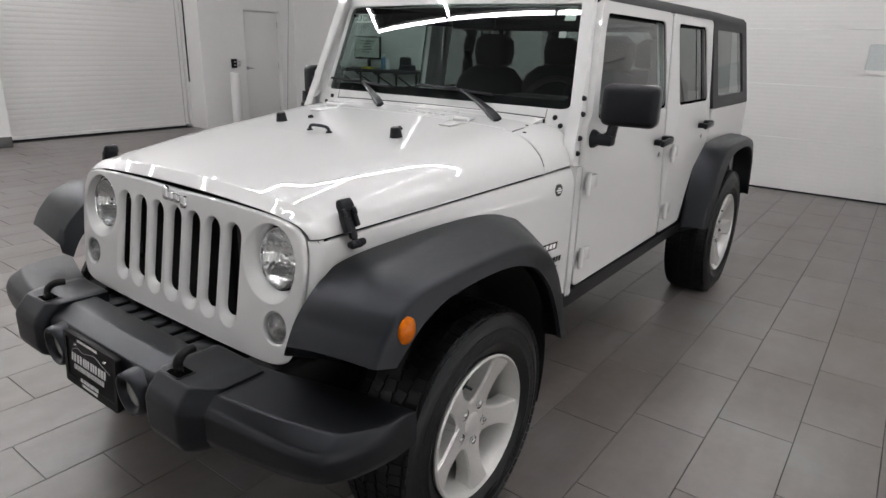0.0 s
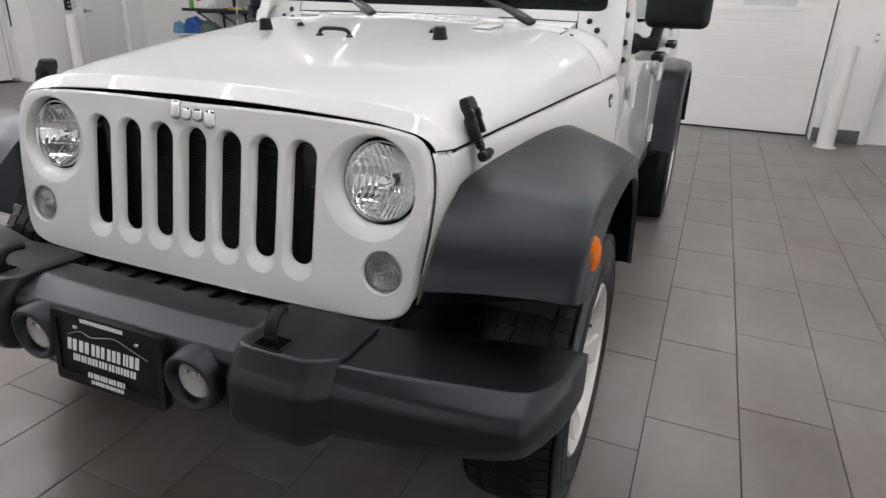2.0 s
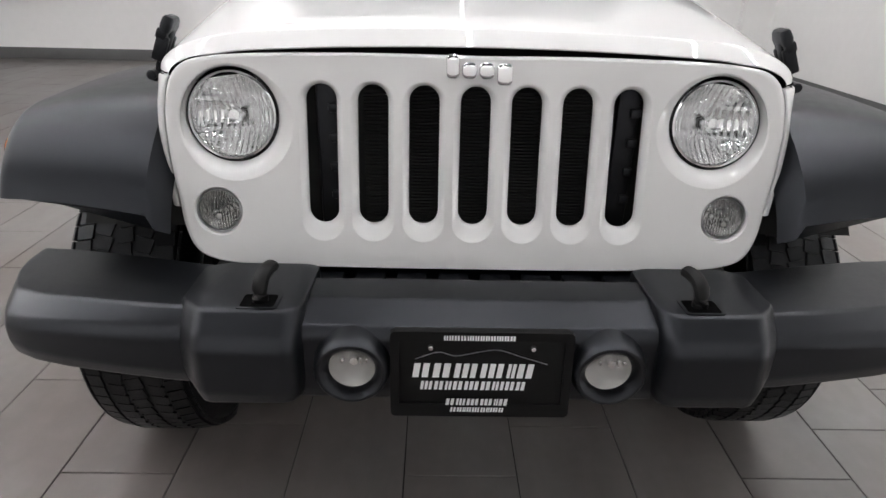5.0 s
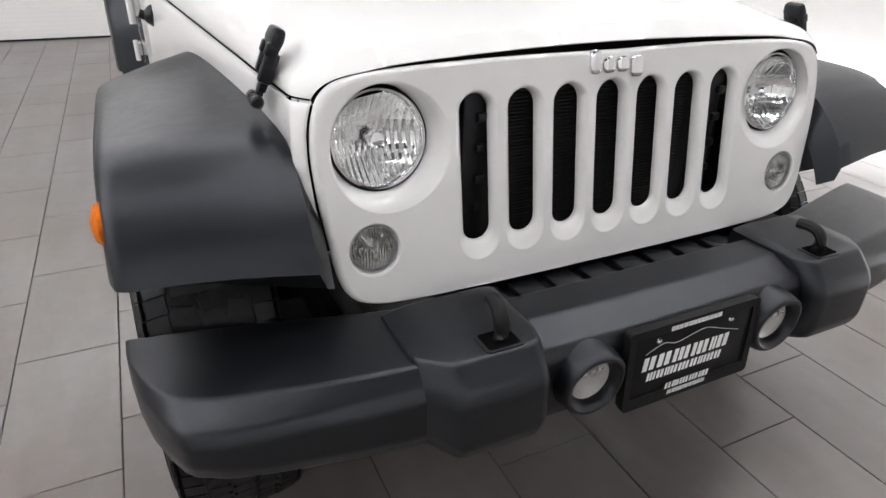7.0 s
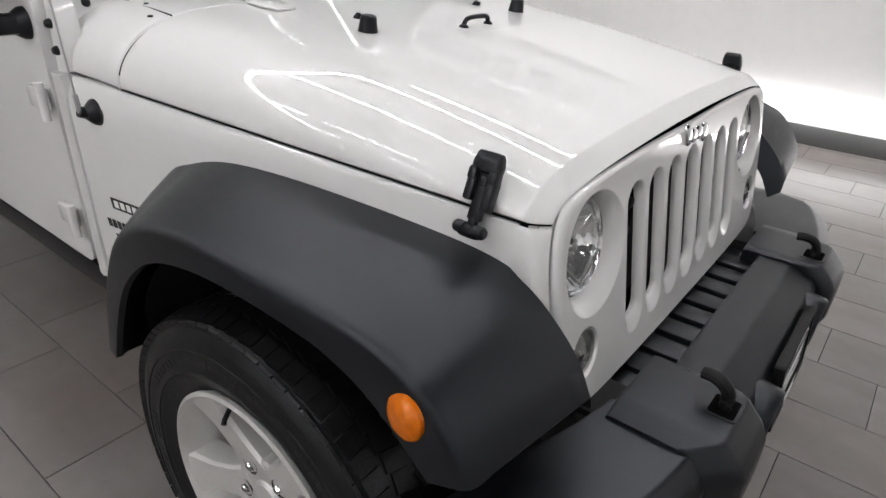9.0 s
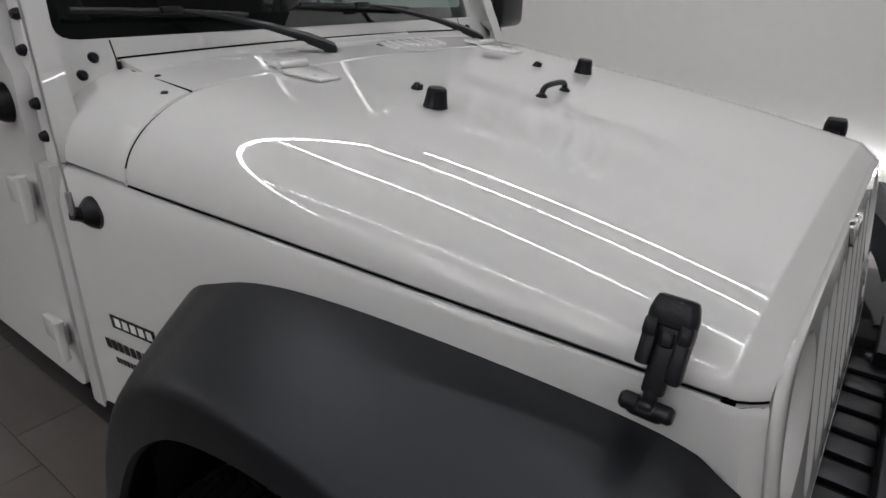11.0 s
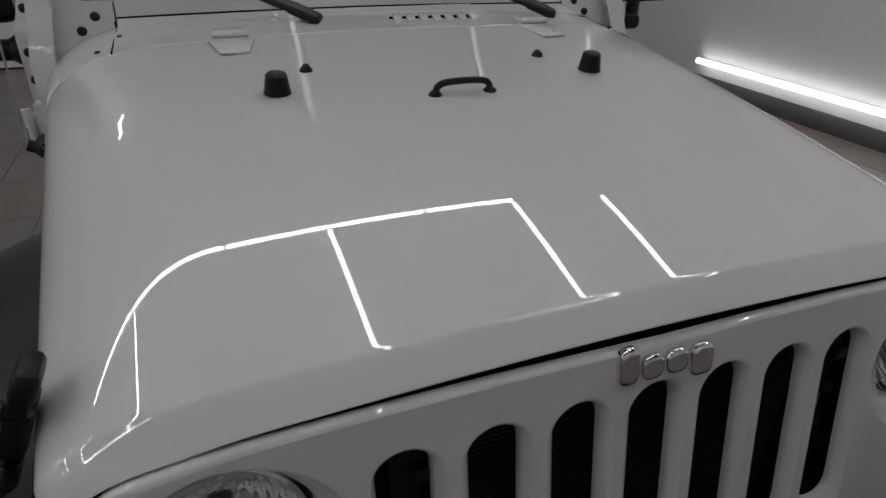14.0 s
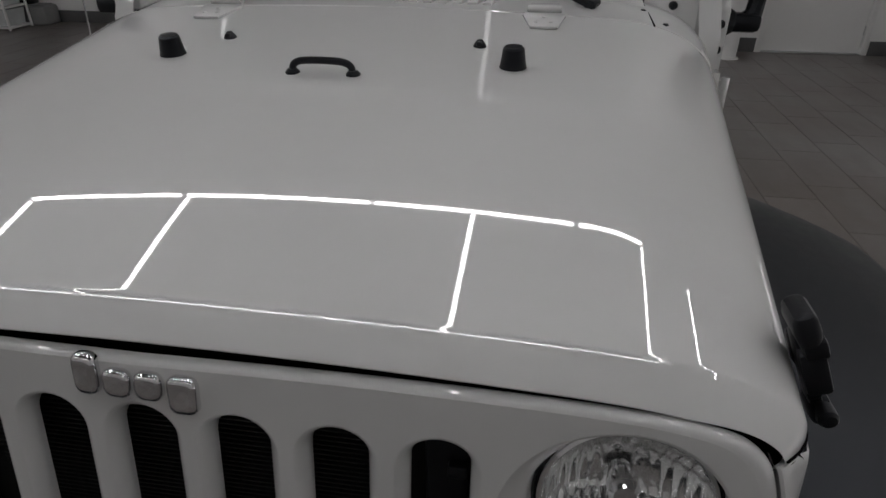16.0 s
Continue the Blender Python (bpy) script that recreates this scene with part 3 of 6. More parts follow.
lettering("wall_lettering", 3.40, 3.70, 0.42, [0.52, 0.52, 0.62, 0.62, 0.24, 0.50], "row of large grey letter-sized bars on the white wall")
lettering("wall_lettering", 3.76, 3.06, 0.40, [0.46, 0.42, 0.34, 0.42, 0.58, 0.42, 0.32, 0.18, 0.38, 0.38], "row of large grey letter-sized bars on the white wall")
lettering("wall_lettering", 3.60, 2.62, 0.20, [0.24, 0.24, 0.24, 0.08, 0.20, 0.20, 0.26, 0.26, 0.10, 0.20, 0.20, 0.20, 0.20, 0.22, 0.08, 0.18, 0.20, 0.28], "row of small grey letter-sized bars on the white wall")

# ---- the car: its nose at -y, front axle at y = 0, the driver's side at +x ----
CAR = thing("car", "white four-door off-road car with black plastic flares and bumper", "car")


def body_x(y):
    """Half the width of the body's side along the car."""
    if y < 0.85:
        return 0.628 + 0.135 * (y + 0.42)
    return 0.80


def hood_w(y):
    return 0.628 + 0.118 * (y + 0.42)


def shut_z(y):
    """Height of the gap between hood and wing."""
    return 1.055 + 0.052 * (y + 0.33)


def hood_mid(y):
    u = min(y, 0.5) + 0.4
    return 1.1405 + 0.186 * u - 0.0667 * u * u + 0.075 * max(0.0, y - 0.5)


def ease(u):
    u = max(0.0, min(1.0, u))
    return u * u * (3 - 2 * u)


def hood_z(x, y):
    """Crowned top that rolls over a rounded shoulder down to the gap above the wing."""
    a = abs(x) * 0.672 / hood_w(y)
    u = max(0.0, min(1.0, (a - 0.44) / 0.232))
    fall = hood_mid(y) - 0.0584 * 0.672 * 0.672 - shut_z(y) - 0.004
    z = hood_mid(y) - 0.0584 * a * a - fall * (1 - math.sqrt(max(0.0, 1 - u ** 2.6)))
    # behind a low step the hood runs on flatter and more crowned up to the windshield
    step = ease((y - 0.086) / (0.016 + 0.30 * x * x))
    if step > 0:
        mid = 1.2205 + 0.1116 * (min(y, 0.57) - 0.13) + 0.05 * max(0.0, y - 0.57)
        rear = mid - 0.062 * a * a - (mid - 0.062 * 0.672 * 0.672 - shut_z(y) - 0.004) * (1 - math.sqrt(max(0.0, 1 - u ** 2.6)))
        z += step * (rear - z)
    return z


def hood_section(y, drop=0.0):
    """Half a section across the hood, from the middle over the shoulder to the gap."""
    w = hood_w(y)
    bend = w * 0.44 / 0.672
    xs = [bend * k / 46 for k in range(46)] + [bend + (w - bend) * (1 - (1 - k / 36) ** 2) for k in range(37)]
    pts = []
    for x in xs:
        hold = ease((x / w - 0.80) / 0.20)
        pts.append((x, hood_z(x, y) - drop * (1 - 0.6 * hold)))
    pts.append((w - 0.010, pts[-1][1] - 0.004))
    return pts


def corner_tuck(y):
    """How far the front corners draw in towards the nose."""
    return 0.024 * max(0.0, (-0.400 - y) / 0.043) ** 2


def full(half):
    return [(-x, z) for x, z in reversed(half[1:])] + half


def hood():
    bm = bmesh.new()
    rows = [(-0.415, 0.0262), (-0.430, 0.0257), (-0.4400, 0.0248), (-0.4424, 0.0232), (-0.4428, 0.0216), (-0.4415, 0.0204), (-0.4380, 0.0184), (-0.4290, 0.0130), (-0.4170, 0.0058), (-0.4090, 0.0012), (-0.4068, 0.0003), (-0.4045, 0.0), (-0.4010, 0.0), (-0.394, 0.0), (-0.386, 0.0)]
    ys = [(-0.386 + (0.078 + 0.386) * k / 20, 0.0) for k in range(1, 21)] + [(0.078 + 0.0032 * k, 0.0) for k in range(1, 11)] + [(0.110 + (0.566 - 0.110) * k / 24, 0.0) for k in range(1, 25)] + [(0.569, 0.006), (0.566, 0.016)]
    rings = []
    for y, drop in rows + ys:
        pull = corner_tuck(y)
        rings.append([(x - math.copysign(pull * ease((abs(x) - 0.45) / 0.17), x), y, z) for x, z in full(hood_section(max(y, -0.450), drop))])
    bridge(bm, rings, closed=False)
    return part("hood", bm, PAINT, CAR, "glossy white hood reflecting the ceiling tubes", angle=40)


hood()

# dark strip that paints the shade in the gap under the hood's front edge
bm = bmesh.new()
seal = [(x, -0.424, z - 0.030) for x, z in full(hood_section(-0.43))[6:-6]]
bridge(bm, [[(x, y - 0.004, z + 0.006) for x, y, z in seal], [(x, y - 0.004, z - 0.040) for x, y, z in seal], [(x, y + 0.03, z - 0.040) for x, y, z in seal]], closed=False)
part("hood_edge_shade", bm, SEAM, CAR, "black strip painting the shade under the hood edge")


# dark strip that paints the shade in the gap between hood and cowl
bm = bmesh.new()
bridge(bm, [[(x, y, z - 0.005) for x, z in full(hood_section(y))[6:-6]] for y in (0.562, 0.580)], closed=False)
part("rear_gap_shade", bm, SEAM, CAR, "dark strip painting the shade in the gap behind the hood")


# dark line that paints the shade in the gap between hood and wing
for s in (-1, 1):
    bm = bmesh.new()
    pipe(bm, [(s * (hood_w(y) - corner_tuck(y) + 0.0008), y, shut_z(y) + 0.0012) for y in [-0.4425, -0.436, -0.428, -0.418] + [-0.405 + 0.97 * k / 22 for k in range(23)]], 0.0015, 6)
    part("side_gap_shade", bm, SEAM, CAR, "dark line painting the shade in the hood gap")


def grille_y(z):
    return -0.502 + 0.160 * (z - 0.768)


def grille_edge(x):
    """Top of the grille: under the hood's front edge, with a gap that narrows outwards."""
    return hood_z(x, -0.443) - 0.0216 * (1 - 0.6 * ease((x / hood_w(-0.443) - 0.80) / 0.20)) - 0.0175 + 0.0135 * x / 0.57


GRILLE_TOP = [(x, grille_edge(x)) for x in (0.0, 0.20, 0.38, 0.47, 0.520)] + [(0.560, 1.0740), (0.585, 1.0540), (0.5975, 1.0260), (0.604, 0.992), (0.606, 0.950), (0.602, 0.880), (0.593, 0.815), (0.585, 0.755), (0.568, 0.712), (0.535, 0.690), (0.46, 0.679), (0.25, 0.674), (0.0, 0.673)]


def grille():
    """A flat leaning panel with seven slots, two lamp buckets and two lamp holes, its rim rounded back."""
    bm = bmesh.new()
    right = [tuple(p) for p in spline(GRILLE_TOP, 4)]
    outline = right[:-1] + [(-x - 0.007 * min(1.0, x / 0.30), z) for x, z in reversed(right[1:])]
    holes, inner, deep = [], [], []
    for k in range(7):
        x = -0.007 + 0.1008 * (k - 3)
        holes.append(rounded(x, 0.8890, 0.086, 0.314, 0.0425, 8))
        inner.append([rounded(x, 0.8892, 0.083, 0.311, 0.0410, 8), rounded(x, 0.8905, 0.078, 0.303, 0.0385, 8), rounded(x, 0.8935, 0.071, 0.293, 0.0350, 8), rounded(x, 0.8975, 0.064, 0.281, 0.0315, 8), rounded(x, 0.8998, 0.0605, 0.2745, 0.0298, 8), rounded(x, 0.9000, 0.0595, 0.273, 0.0293, 8), rounded(x, 0.9000, 0.0590, 0.272, 0.0290, 8)])
        deep.append((0.0005, 0.0020, 0.0050, 0.0090, 0.0125, 0.0150, 0.0200))
    for s in (-1, 1):
        def bowl(f):
            return [(s * 0.476 - 0.006 + f * 0.120 * math.cos(a) * (1.0 if s * math.cos(a) < 0 else 0.86), 0.963 + f * 0.110 * math.sin(a) * (1.02 if math.sin(a) < 0 else 1.0)) for a in [2 * math.pi * k / 48 for k in range(48)]]
        holes.append(bowl(1.03))
        inner.append([bowl(1.0), bowl(0.97), circle(s * 0.479 - 0.006, 0.968, 0.0985, 48), circle(s * 0.482 - 0.006, 0.971, 0.0920, 48), circle(s * 0.482 - 0.006, 0.971, 0.0900, 48)])
        deep.append((0.0, 0.0015, 0.010, 0.030, 0.044))
    for s in (-1, 1):
        holes.append(circle(s * 0.514 - 0.006, 0.789, 0.0525, 32))
        inner.append([circle(s * 0.514 - 0.006, 0.789, 0.0495, 32), circle(s * 0.514 - 0.006, 0.789, 0.0475, 32), circle(s * 0.514 - 0.006, 0.789, 0.0460, 32), circle(s * 0.514 - 0.006, 0.789, 0.0455, 32)])
        deep.append((0.0, 0.0015, 0.006, 0.034))
    loops = holed(bm, [(x * 0.974, 0.883 + (z - 0.883) * 0.974) for x, z in outline], holes, lambda a, b: (a, grille_y(b), b))
    wallring(bm, loops[0], [[(x * f, grille_y(z) + d, 0.883 + (z - 0.883) * g) for x, z in outline] for f, g, d in ((0.980, 0.980, 0.0), (0.987, 0.988, 0.0008), (0.994, 0.995, 0.0032), (0.998, 0.999, 0.007), (1.0, 1.0, 0.012), (0.996, 0.950, 0.016), (0.996, 0.950, 0.055))])
    for loop, rings, depths in zip(loops[1:], inner, deep):
        wallring(bm, loop, [[(a, grille_y(b) + d, b) for a, b in ring] for ring, d in zip(rings, depths)])
    ob = part("grille", bm, PAINT, CAR, "white grille panel with seven slots", angle=50)
    plane_n = Vector((0, -1, 0.160)).normalized()
    for poly in ob.data.polygons:
        if abs(poly.normal.dot(plane_n)) > 0.9995:
            poly.use_smooth = False
    return ob


grille()


def radiator():
    bm = bmesh.new()
    box(bm, (0, -0.405, 0.89), (0.71, 0.02, 0.40))
    part("radiator", bm, DEEP, CAR, "black radiator behind the slots")
    bm = bmesh.new()
    for k in range(46):
        box(bm, (0, -0.424, 0.735 + 0.0070 * k), (0.46, 0.012, 0.0022))
    tagged(part("radiator_core", bm, DEEP, CAR), kind="stuff")
    for x in (-0.30, 0.30):
        bm = bmesh.new()
        box(bm, (x, -0.428, 0.89), (0.045, 0.02, 0.36), 0.006)
        for z in (0.81, 0.87, 0.93, 0.99):
            box(bm, (x + 0.012, -0.442, z), (0.02, 0.014, 0.018), 0.004)
        part("bracket", bm, BLACK, CAR)


radiator()


def headlight(s):
    """Round lamp: dark surround, bright ring, fluted reflector, bulb cap and a domed glass."""
    c = Vector((s * 0.482 - 0.006, grille_y(0.971) + 0.029, 0.971))
    tilt = pose(*c, math.degrees(-math.atan(0.16)), 0, 0) @ Matrix.Scale(0.905, 4)
    t = new("headlight")
    t.parent = CAR
    t.matrix_basis = tilt
    tagged(t, "round clear headlight with a chrome ring and fluted glass")
    bm = bmesh.new()
    lathe(bm, [(0.106, 0.012), (0.101, 0.002), (0.096, 0.006), (0.094, 0.02), (0.10, 0.03)], 48, "y")
    part("surround", bm, GLOSSBLACK, t)
    bm = bmesh.new()
    lathe(bm, [(0.0975, 0.004), (0.0955, -0.004), (0.0915, -0.0055), (0.0890, 0.000), (0.0890, 0.010), (0.0975, 0.010)], 48, "y")
    part("trim_ring", bm, CHROME, t)
    bm = bmesh.new()
    prof = [(0.089, 0.004)] + [(0.089 * (1 - k / 24) ** 0.5, 0.004 + 0.062 * k / 24) for k in range(1, 24)] + [(0.012, 0.068), (0.0, 0.068)]
    lathe(bm, prof, 120, "y")
    for v in bm.verts:
        r = math.hypot(v.co.x, v.co.z)
        if 0.022 < r < 0.0885:
            v.co.y += min(1.0, (r - 0.022) / 0.02) * (0.0042 * abs(math.sin(math.pi * v.co.x / 0.0125)) - 0.0035 * ease((abs(v.co.z) - 0.030) / 0.006))
    part("reflector", bm, REFLECTOR, t, "bright fluted reflector bowl", angle=60)
    bm = bmesh.new()
    lathe(bm, [(0.0, 0.006), (0.012, 0.008), (0.018, 0.016), (0.018, 0.034), (0.011, 0.062)], 24, "y")
    part("bulb_cap", bm, CHROME, t)
    bm = bmesh.new()
    lathe(bm, [(0.0, -0.012), (0.03, -0.0108), (0.06, -0.0066), (0.078, -0.0022), (0.0885, 0.003)], 48, "y")
    lens = part("glass", bm, LENS, t)
    lens.visible_shadow = False


def turn_signal(s):
    c = Vector((s * 0.514 - 0.006, grille_y(0.789) + 0.010, 0.789))
    t = new("turn_signal")
    t.parent = CAR
    t.matrix_basis = pose(*c, math.degrees(-math.atan(0.16)), 0, 0)
    tagged(t, "small round grey clear turn signal")
    bm = bmesh.new()
    lathe(bm, [(0.0465, 0.012), (0.0460, -0.004), (0.0430, -0.006), (0.0415, 0.0)], 32, "y")
    part("bezel", bm, STEEL, t)
    bm = bmesh.new()
    prof = [(0.0, -0.010)]
    for k in range(1, 13):
        r = 0.0420 * k / 12
        z = -0.010 + 0.009 * (r / 0.042) ** 2
        prof += [(r - 0.0012, z - 0.0008), (r, z + 0.0006)]
    lathe(bm, prof, 32, "y")
    part("lens", bm, CLEARLENS, t, "ringed grey lens")
    bm = bmesh.new()
    lathe(bm, [(0.0, -0.0115), (0.006, -0.010), (0.008, -0.004)], 16, "y", (0, 0, -0.012))
    part("bulb", bm, FOGREFLECT, t)


for s in (-1, 1):
    headlight(s)
    turn_signal(s)


def emblem():
    """Small chrome nose emblem, as plain rounded blocks."""
    t = new("emblem")
    t.parent = CAR
    t.matrix_basis = pose(0, grille_y(1.075) - 0.001, 1.072, math.degrees(-math.atan(0.16)), 0, 0)
    tagged(t, "small raised chrome nose emblem")
    for x, z, w, h in ((-0.054, 0.003, 0.026, 0.046), (-0.022, -0.004, 0.029, 0.031), (0.011, -0.004, 0.029, 0.031), (0.046, -0.010, 0.031, 0.042)):
        bm = bmesh.new()
        bridge(bm, [[(x + (a - x) * f, y, z + (b - z) * f) for a, b in rounded(x, z, w, h, 0.010, 6)] for f, y in ((1.0, 0.002), (1.0, -0.003), (0.95, -0.0058), (0.86, -0.0072), (0.70, -0.0080), (0.45, -0.0084))], cap1=True)
        part("block", bm, CHROME, t)


emblem()


# ---- wings, flares, wheels ----
FLARE_ROWS = [
    (-0.565, 0.803, -0.542, 0.826, -0.482, 0.812),
    (-0.532, 0.866, -0.516, 0.876, -0.446, 0.842),
    (-0.478, 0.921, -0.470, 0.930, -0.400, 0.878),
    (-0.432, 0.954, -0.430, 0.954, -0.358, 0.902),
    (-0.385, 0.977, -0.385, 0.969, -0.315, 0.917),
    (-0.300, 0.994, -0.310, 0.976, -0.260, 0.929),
    (-0.120, 1.010, -0.100, 0.980, -0.120, 0.936),
    (0.080, 1.019, 0.080, 0.975, 0.020, 0.930),
    (0.230, 1.014, 0.200, 0.955, 0.140, 0.904),
    (0.340, 0.988, 0.275, 0.918, 0.222, 0.862),
    (0.430, 0.940, 0.360, 0.850, 0.310, 0.780),
    (0.500, 0.780, 0.440, 0.715, 0.380, 0.665),
    (0.545, 0.545, 0.500, 0.540, 0.432, 0.548),
]
REAR_ROWS = [
    (2.300, 0.545, 2.340, 0.545, 2.420, 0.545),
    (2.345, 0.760, 2.400, 0.740, 2.480, 0.690),
    (2.405, 0.890, 2.465, 0.860, 2.545, 0.795),
    (2.475, 0.975, 2.545, 0.940, 2.625, 0.880),
    (2.575, 1.020, 2.640, 0.990, 2.710, 0.930),
    (2.750, 1.035, 2.780, 1.012, 2.820, 0.960),
    (3.000, 1.035, 3.010, 1.012, 3.000, 0.970),
    (3.250, 1.025, 3.240, 1.005, 3.180, 0.955),
    (3.400, 0.985, 3.370, 0.965, 3.300, 0.905),
    (3.480, 0.880, 3.440, 0.860, 3.380, 0.800),
    (3.520, 0.740, 3.480, 0.730, 3.420, 0.680),
    (3.540, 0.600, 3.500, 0.595, 3.445, 0.580),
]


def flare(s, rows, inner, outer=0.938):
    """A moulded arch: top surface, rolled outer edge, side face, lip and its inside."""
    bm = bmesh.new()
    rings = []
    for iy, iz, oy, oz, ly, lz in spline(rows, 5):
        xi = inner(iy)
        ring = [(xi - 0.012, iy, iz - 0.03), (xi, iy, iz)]
        a, b, c = np.array((xi, iy, iz)), np.array((outer - 0.012, oy, oz)), np.array((outer, ly, lz))
        for k in (0.15, 0.4, 0.65, 0.82):
            p = a + (b - a) * k
            p[2] += 0.006 * math.sin(math.pi * k)
            ring.append(tuple(p))
        u, v = (a - b) / np.linalg.norm(a - b), (c - b) / np.linalg.norm(c - b)
        r = 0.022
        for k in range(6):
            t = k / 5
            ring.append(tuple((b + u * r) * (1 - t) ** 2 + 2 * t * (1 - t) * b + (b + v * r * 0.8) * t * t))
        ring.append(tuple(b + (c - b) * 0.8))
        ring.append(tuple(c))
        ring.append((outer - 0.012, ly + (oy - ly) * -0.06, lz + (oz - lz) * -0.04))
        ring.append((outer - 0.028, ly + (oy - ly) * 0.10, lz + (oz - lz) * 0.14))
        ring.append((xi - 0.03, iy + (ly - iy) * 0.35, iz - 0.05))
        rings.append([(s * x, y, z) for x, y, z in ring])
    bridge(bm, rings, closed=True, cap0=True, cap1=True)
    return part("fender_flare", bm, FLARE, CAR, "wide black grained plastic fender flare", angle=48)


def front_inner(y):
    return body_x(y) - 0.004 + 0.016 * min(1.0, max(0.0, (-0.36 - y) / 0.06)) if y > -0.44 else body_x(-0.44) + 0.012


for s in (-1, 1):
    flare(s, FLARE_ROWS, front_inner)
    flare(s, REAR_ROWS, lambda y: 0.795)
    bm = bmesh.new()
    lathe(bm, [(0.0, 0.016), (0.020, 0.0145), (0.033, 0.009), (0.040, 0.0), (0.040, -0.01)], 28, "x", (0, 0, 0), s)
    ob = part("side_marker", bm, AMBER, CAR, "oval amber side marker lamp")
    ob.matrix_basis = pose(s * 0.929, -0.434, 0.890, 0, 0, s * 12) @ Matrix.Diagonal((1, 0.86, 0.93, 1))


def wing(s):
    """White body side between hood gap and flare, reaching down behind the wheel to the sill."""
    bm = bmesh.new()
    ys = [-0.400 + 1.186 * k / 40 for k in range(41)]
    rings = []
    for y in ys:
        top = shut_z(y) - 0.004
        low = 0.93 if y < 0.42 else 0.93 - (0.93 - 0.565) * min(1.0, (y - 0.42) / 0.11)
        x, h = body_x(y), hood_w(y)
        rings.append([(s * (h - 0.018), y, top - 0.001), (s * (h - 0.001), y, top), (s * (h + 0.0025 + (x - h) * 0.08), y, top - 0.003), (s * (h + 0.0045 + (x - h) * 0.25), y, top - 0.012), (s * (h + 0.0060 + (x - h) * 0.72), y, top - 0.04), (s * (x + 0.005), y, top - 0.07), (s * (x + 0.004), y, (top - 0.07 + low) / 2), (s * (x + 0.002), y, low)])
    bridge(bm, rings, closed=False)
    ob = part("fender", bm, PAINT, CAR, "white front fender side")
    # black strip below the hood gap, standing in for its shade
    bm = bmesh.new()
    bridge(bm, [[(s * (hood_w(y) - corner_tuck(y) - 0.020), y, shut_z(y) - 0.012), (s * (hood_w(y) - corner_tuck(y) + 0.002), y, shut_z(y) - 0.007)] for y in [-0.4425, -0.43, -0.415] + ys[:34]], closed=False)
    part("hood_gap_shade", bm, SEAM, CAR)
    # front of the fender, curving in to the seam along the grille's rim
    edge = [(z, x) for x, z in reversed(GRILLE_TOP[6:15])]

    def rim(z):
        return float(np.interp(z, [z for z, x in edge], [x for z, x in edge])) + (0.007 if s < 0 else 0.0)

    bm = bmesh.new()
    rows = []
    zs = [0.790, 0.793] + [0.80 + 0.235 * k / 12 for k in range(13)] + [1.0410, 1.0440]
    for k, z in enumerate(zs):
        x, y = rim(z) + 0.003, grille_y(z)
        tuck = 0.008 if k == 0 else 0.0 if k < len(zs) - 2 else 0.0005 if k == len(zs) - 2 else 0.0020
        out = float(np.interp(z, [0.93, 0.977, 1.007, 1.035, 1.0444], [0.002, 0.0045, 0.006, 0.0046, 0.0025]))
        path = [(x + 0.001, y + 0.050), (x + 0.0005, y + 0.018), (x + 0.0020, y + 0.0135), (x + 0.0055, y + 0.0125), (x + 0.012, y + 0.016), (x + 0.018, y + 0.024), (max(0.6275, x + 0.0205) + out * 0.4, max(y + 0.034, -0.442)), (body_x(-0.418) + out * 0.9, -0.418), (body_x(-0.400) + out, -0.3992)]
        top = len(zs) - 1 - k
        rows.append([(s * (a - tuck), b + tuck, shut_z(b) - (0.004, 0.0065)[top] if top < 2 else z) for a, b in path])
    bridge(bm, rows, closed=False)
    part("fender_front", bm, PAINT, CAR)
    # black strip painting the shade in the seam beside the grille
    bm = bmesh.new()
    bridge(bm, [[(s * (rim(z) - 0.006), grille_y(z) + 0.026, z), (s * (rim(z) + 0.010), grille_y(z) + 0.026, z)] for z in [0.79 + 0.255 * k / 16 for k in range(17)]], closed=False)
    part("fender_gap_shade", bm, SEAM, CAR)
    bm = bmesh.new()
    prof = [(0.47 * math.cos(a), 0.47 * math.sin(a)) for a in [radians(-20 + 165 * k / 24) for k in range(25)]]
    bridge(bm, [[(s * x, y, 0.42 + z * 1.08) for y, z in prof] for x in (0.58, 0.86)], closed=False)
    bridge(bm, [[(s * 0.585, y, 0.42 + z * 1.08) for y, z in prof], [(s * 0.585, y * 0.02, 0.42) for y, z in prof]], closed=False)
    part("wheel_arch_liner", bm, DEEP, CAR)
    bm = bmesh.new()
    bridge(bm, [[(s * x, 2.947 + y * 1.12, 0.42 + z * 1.15) for y, z in prof] for x in (0.52, 0.80)], closed=False)
    part("wheel_arch_liner", bm, DEEP, CAR)


wing(1)
wing(-1)


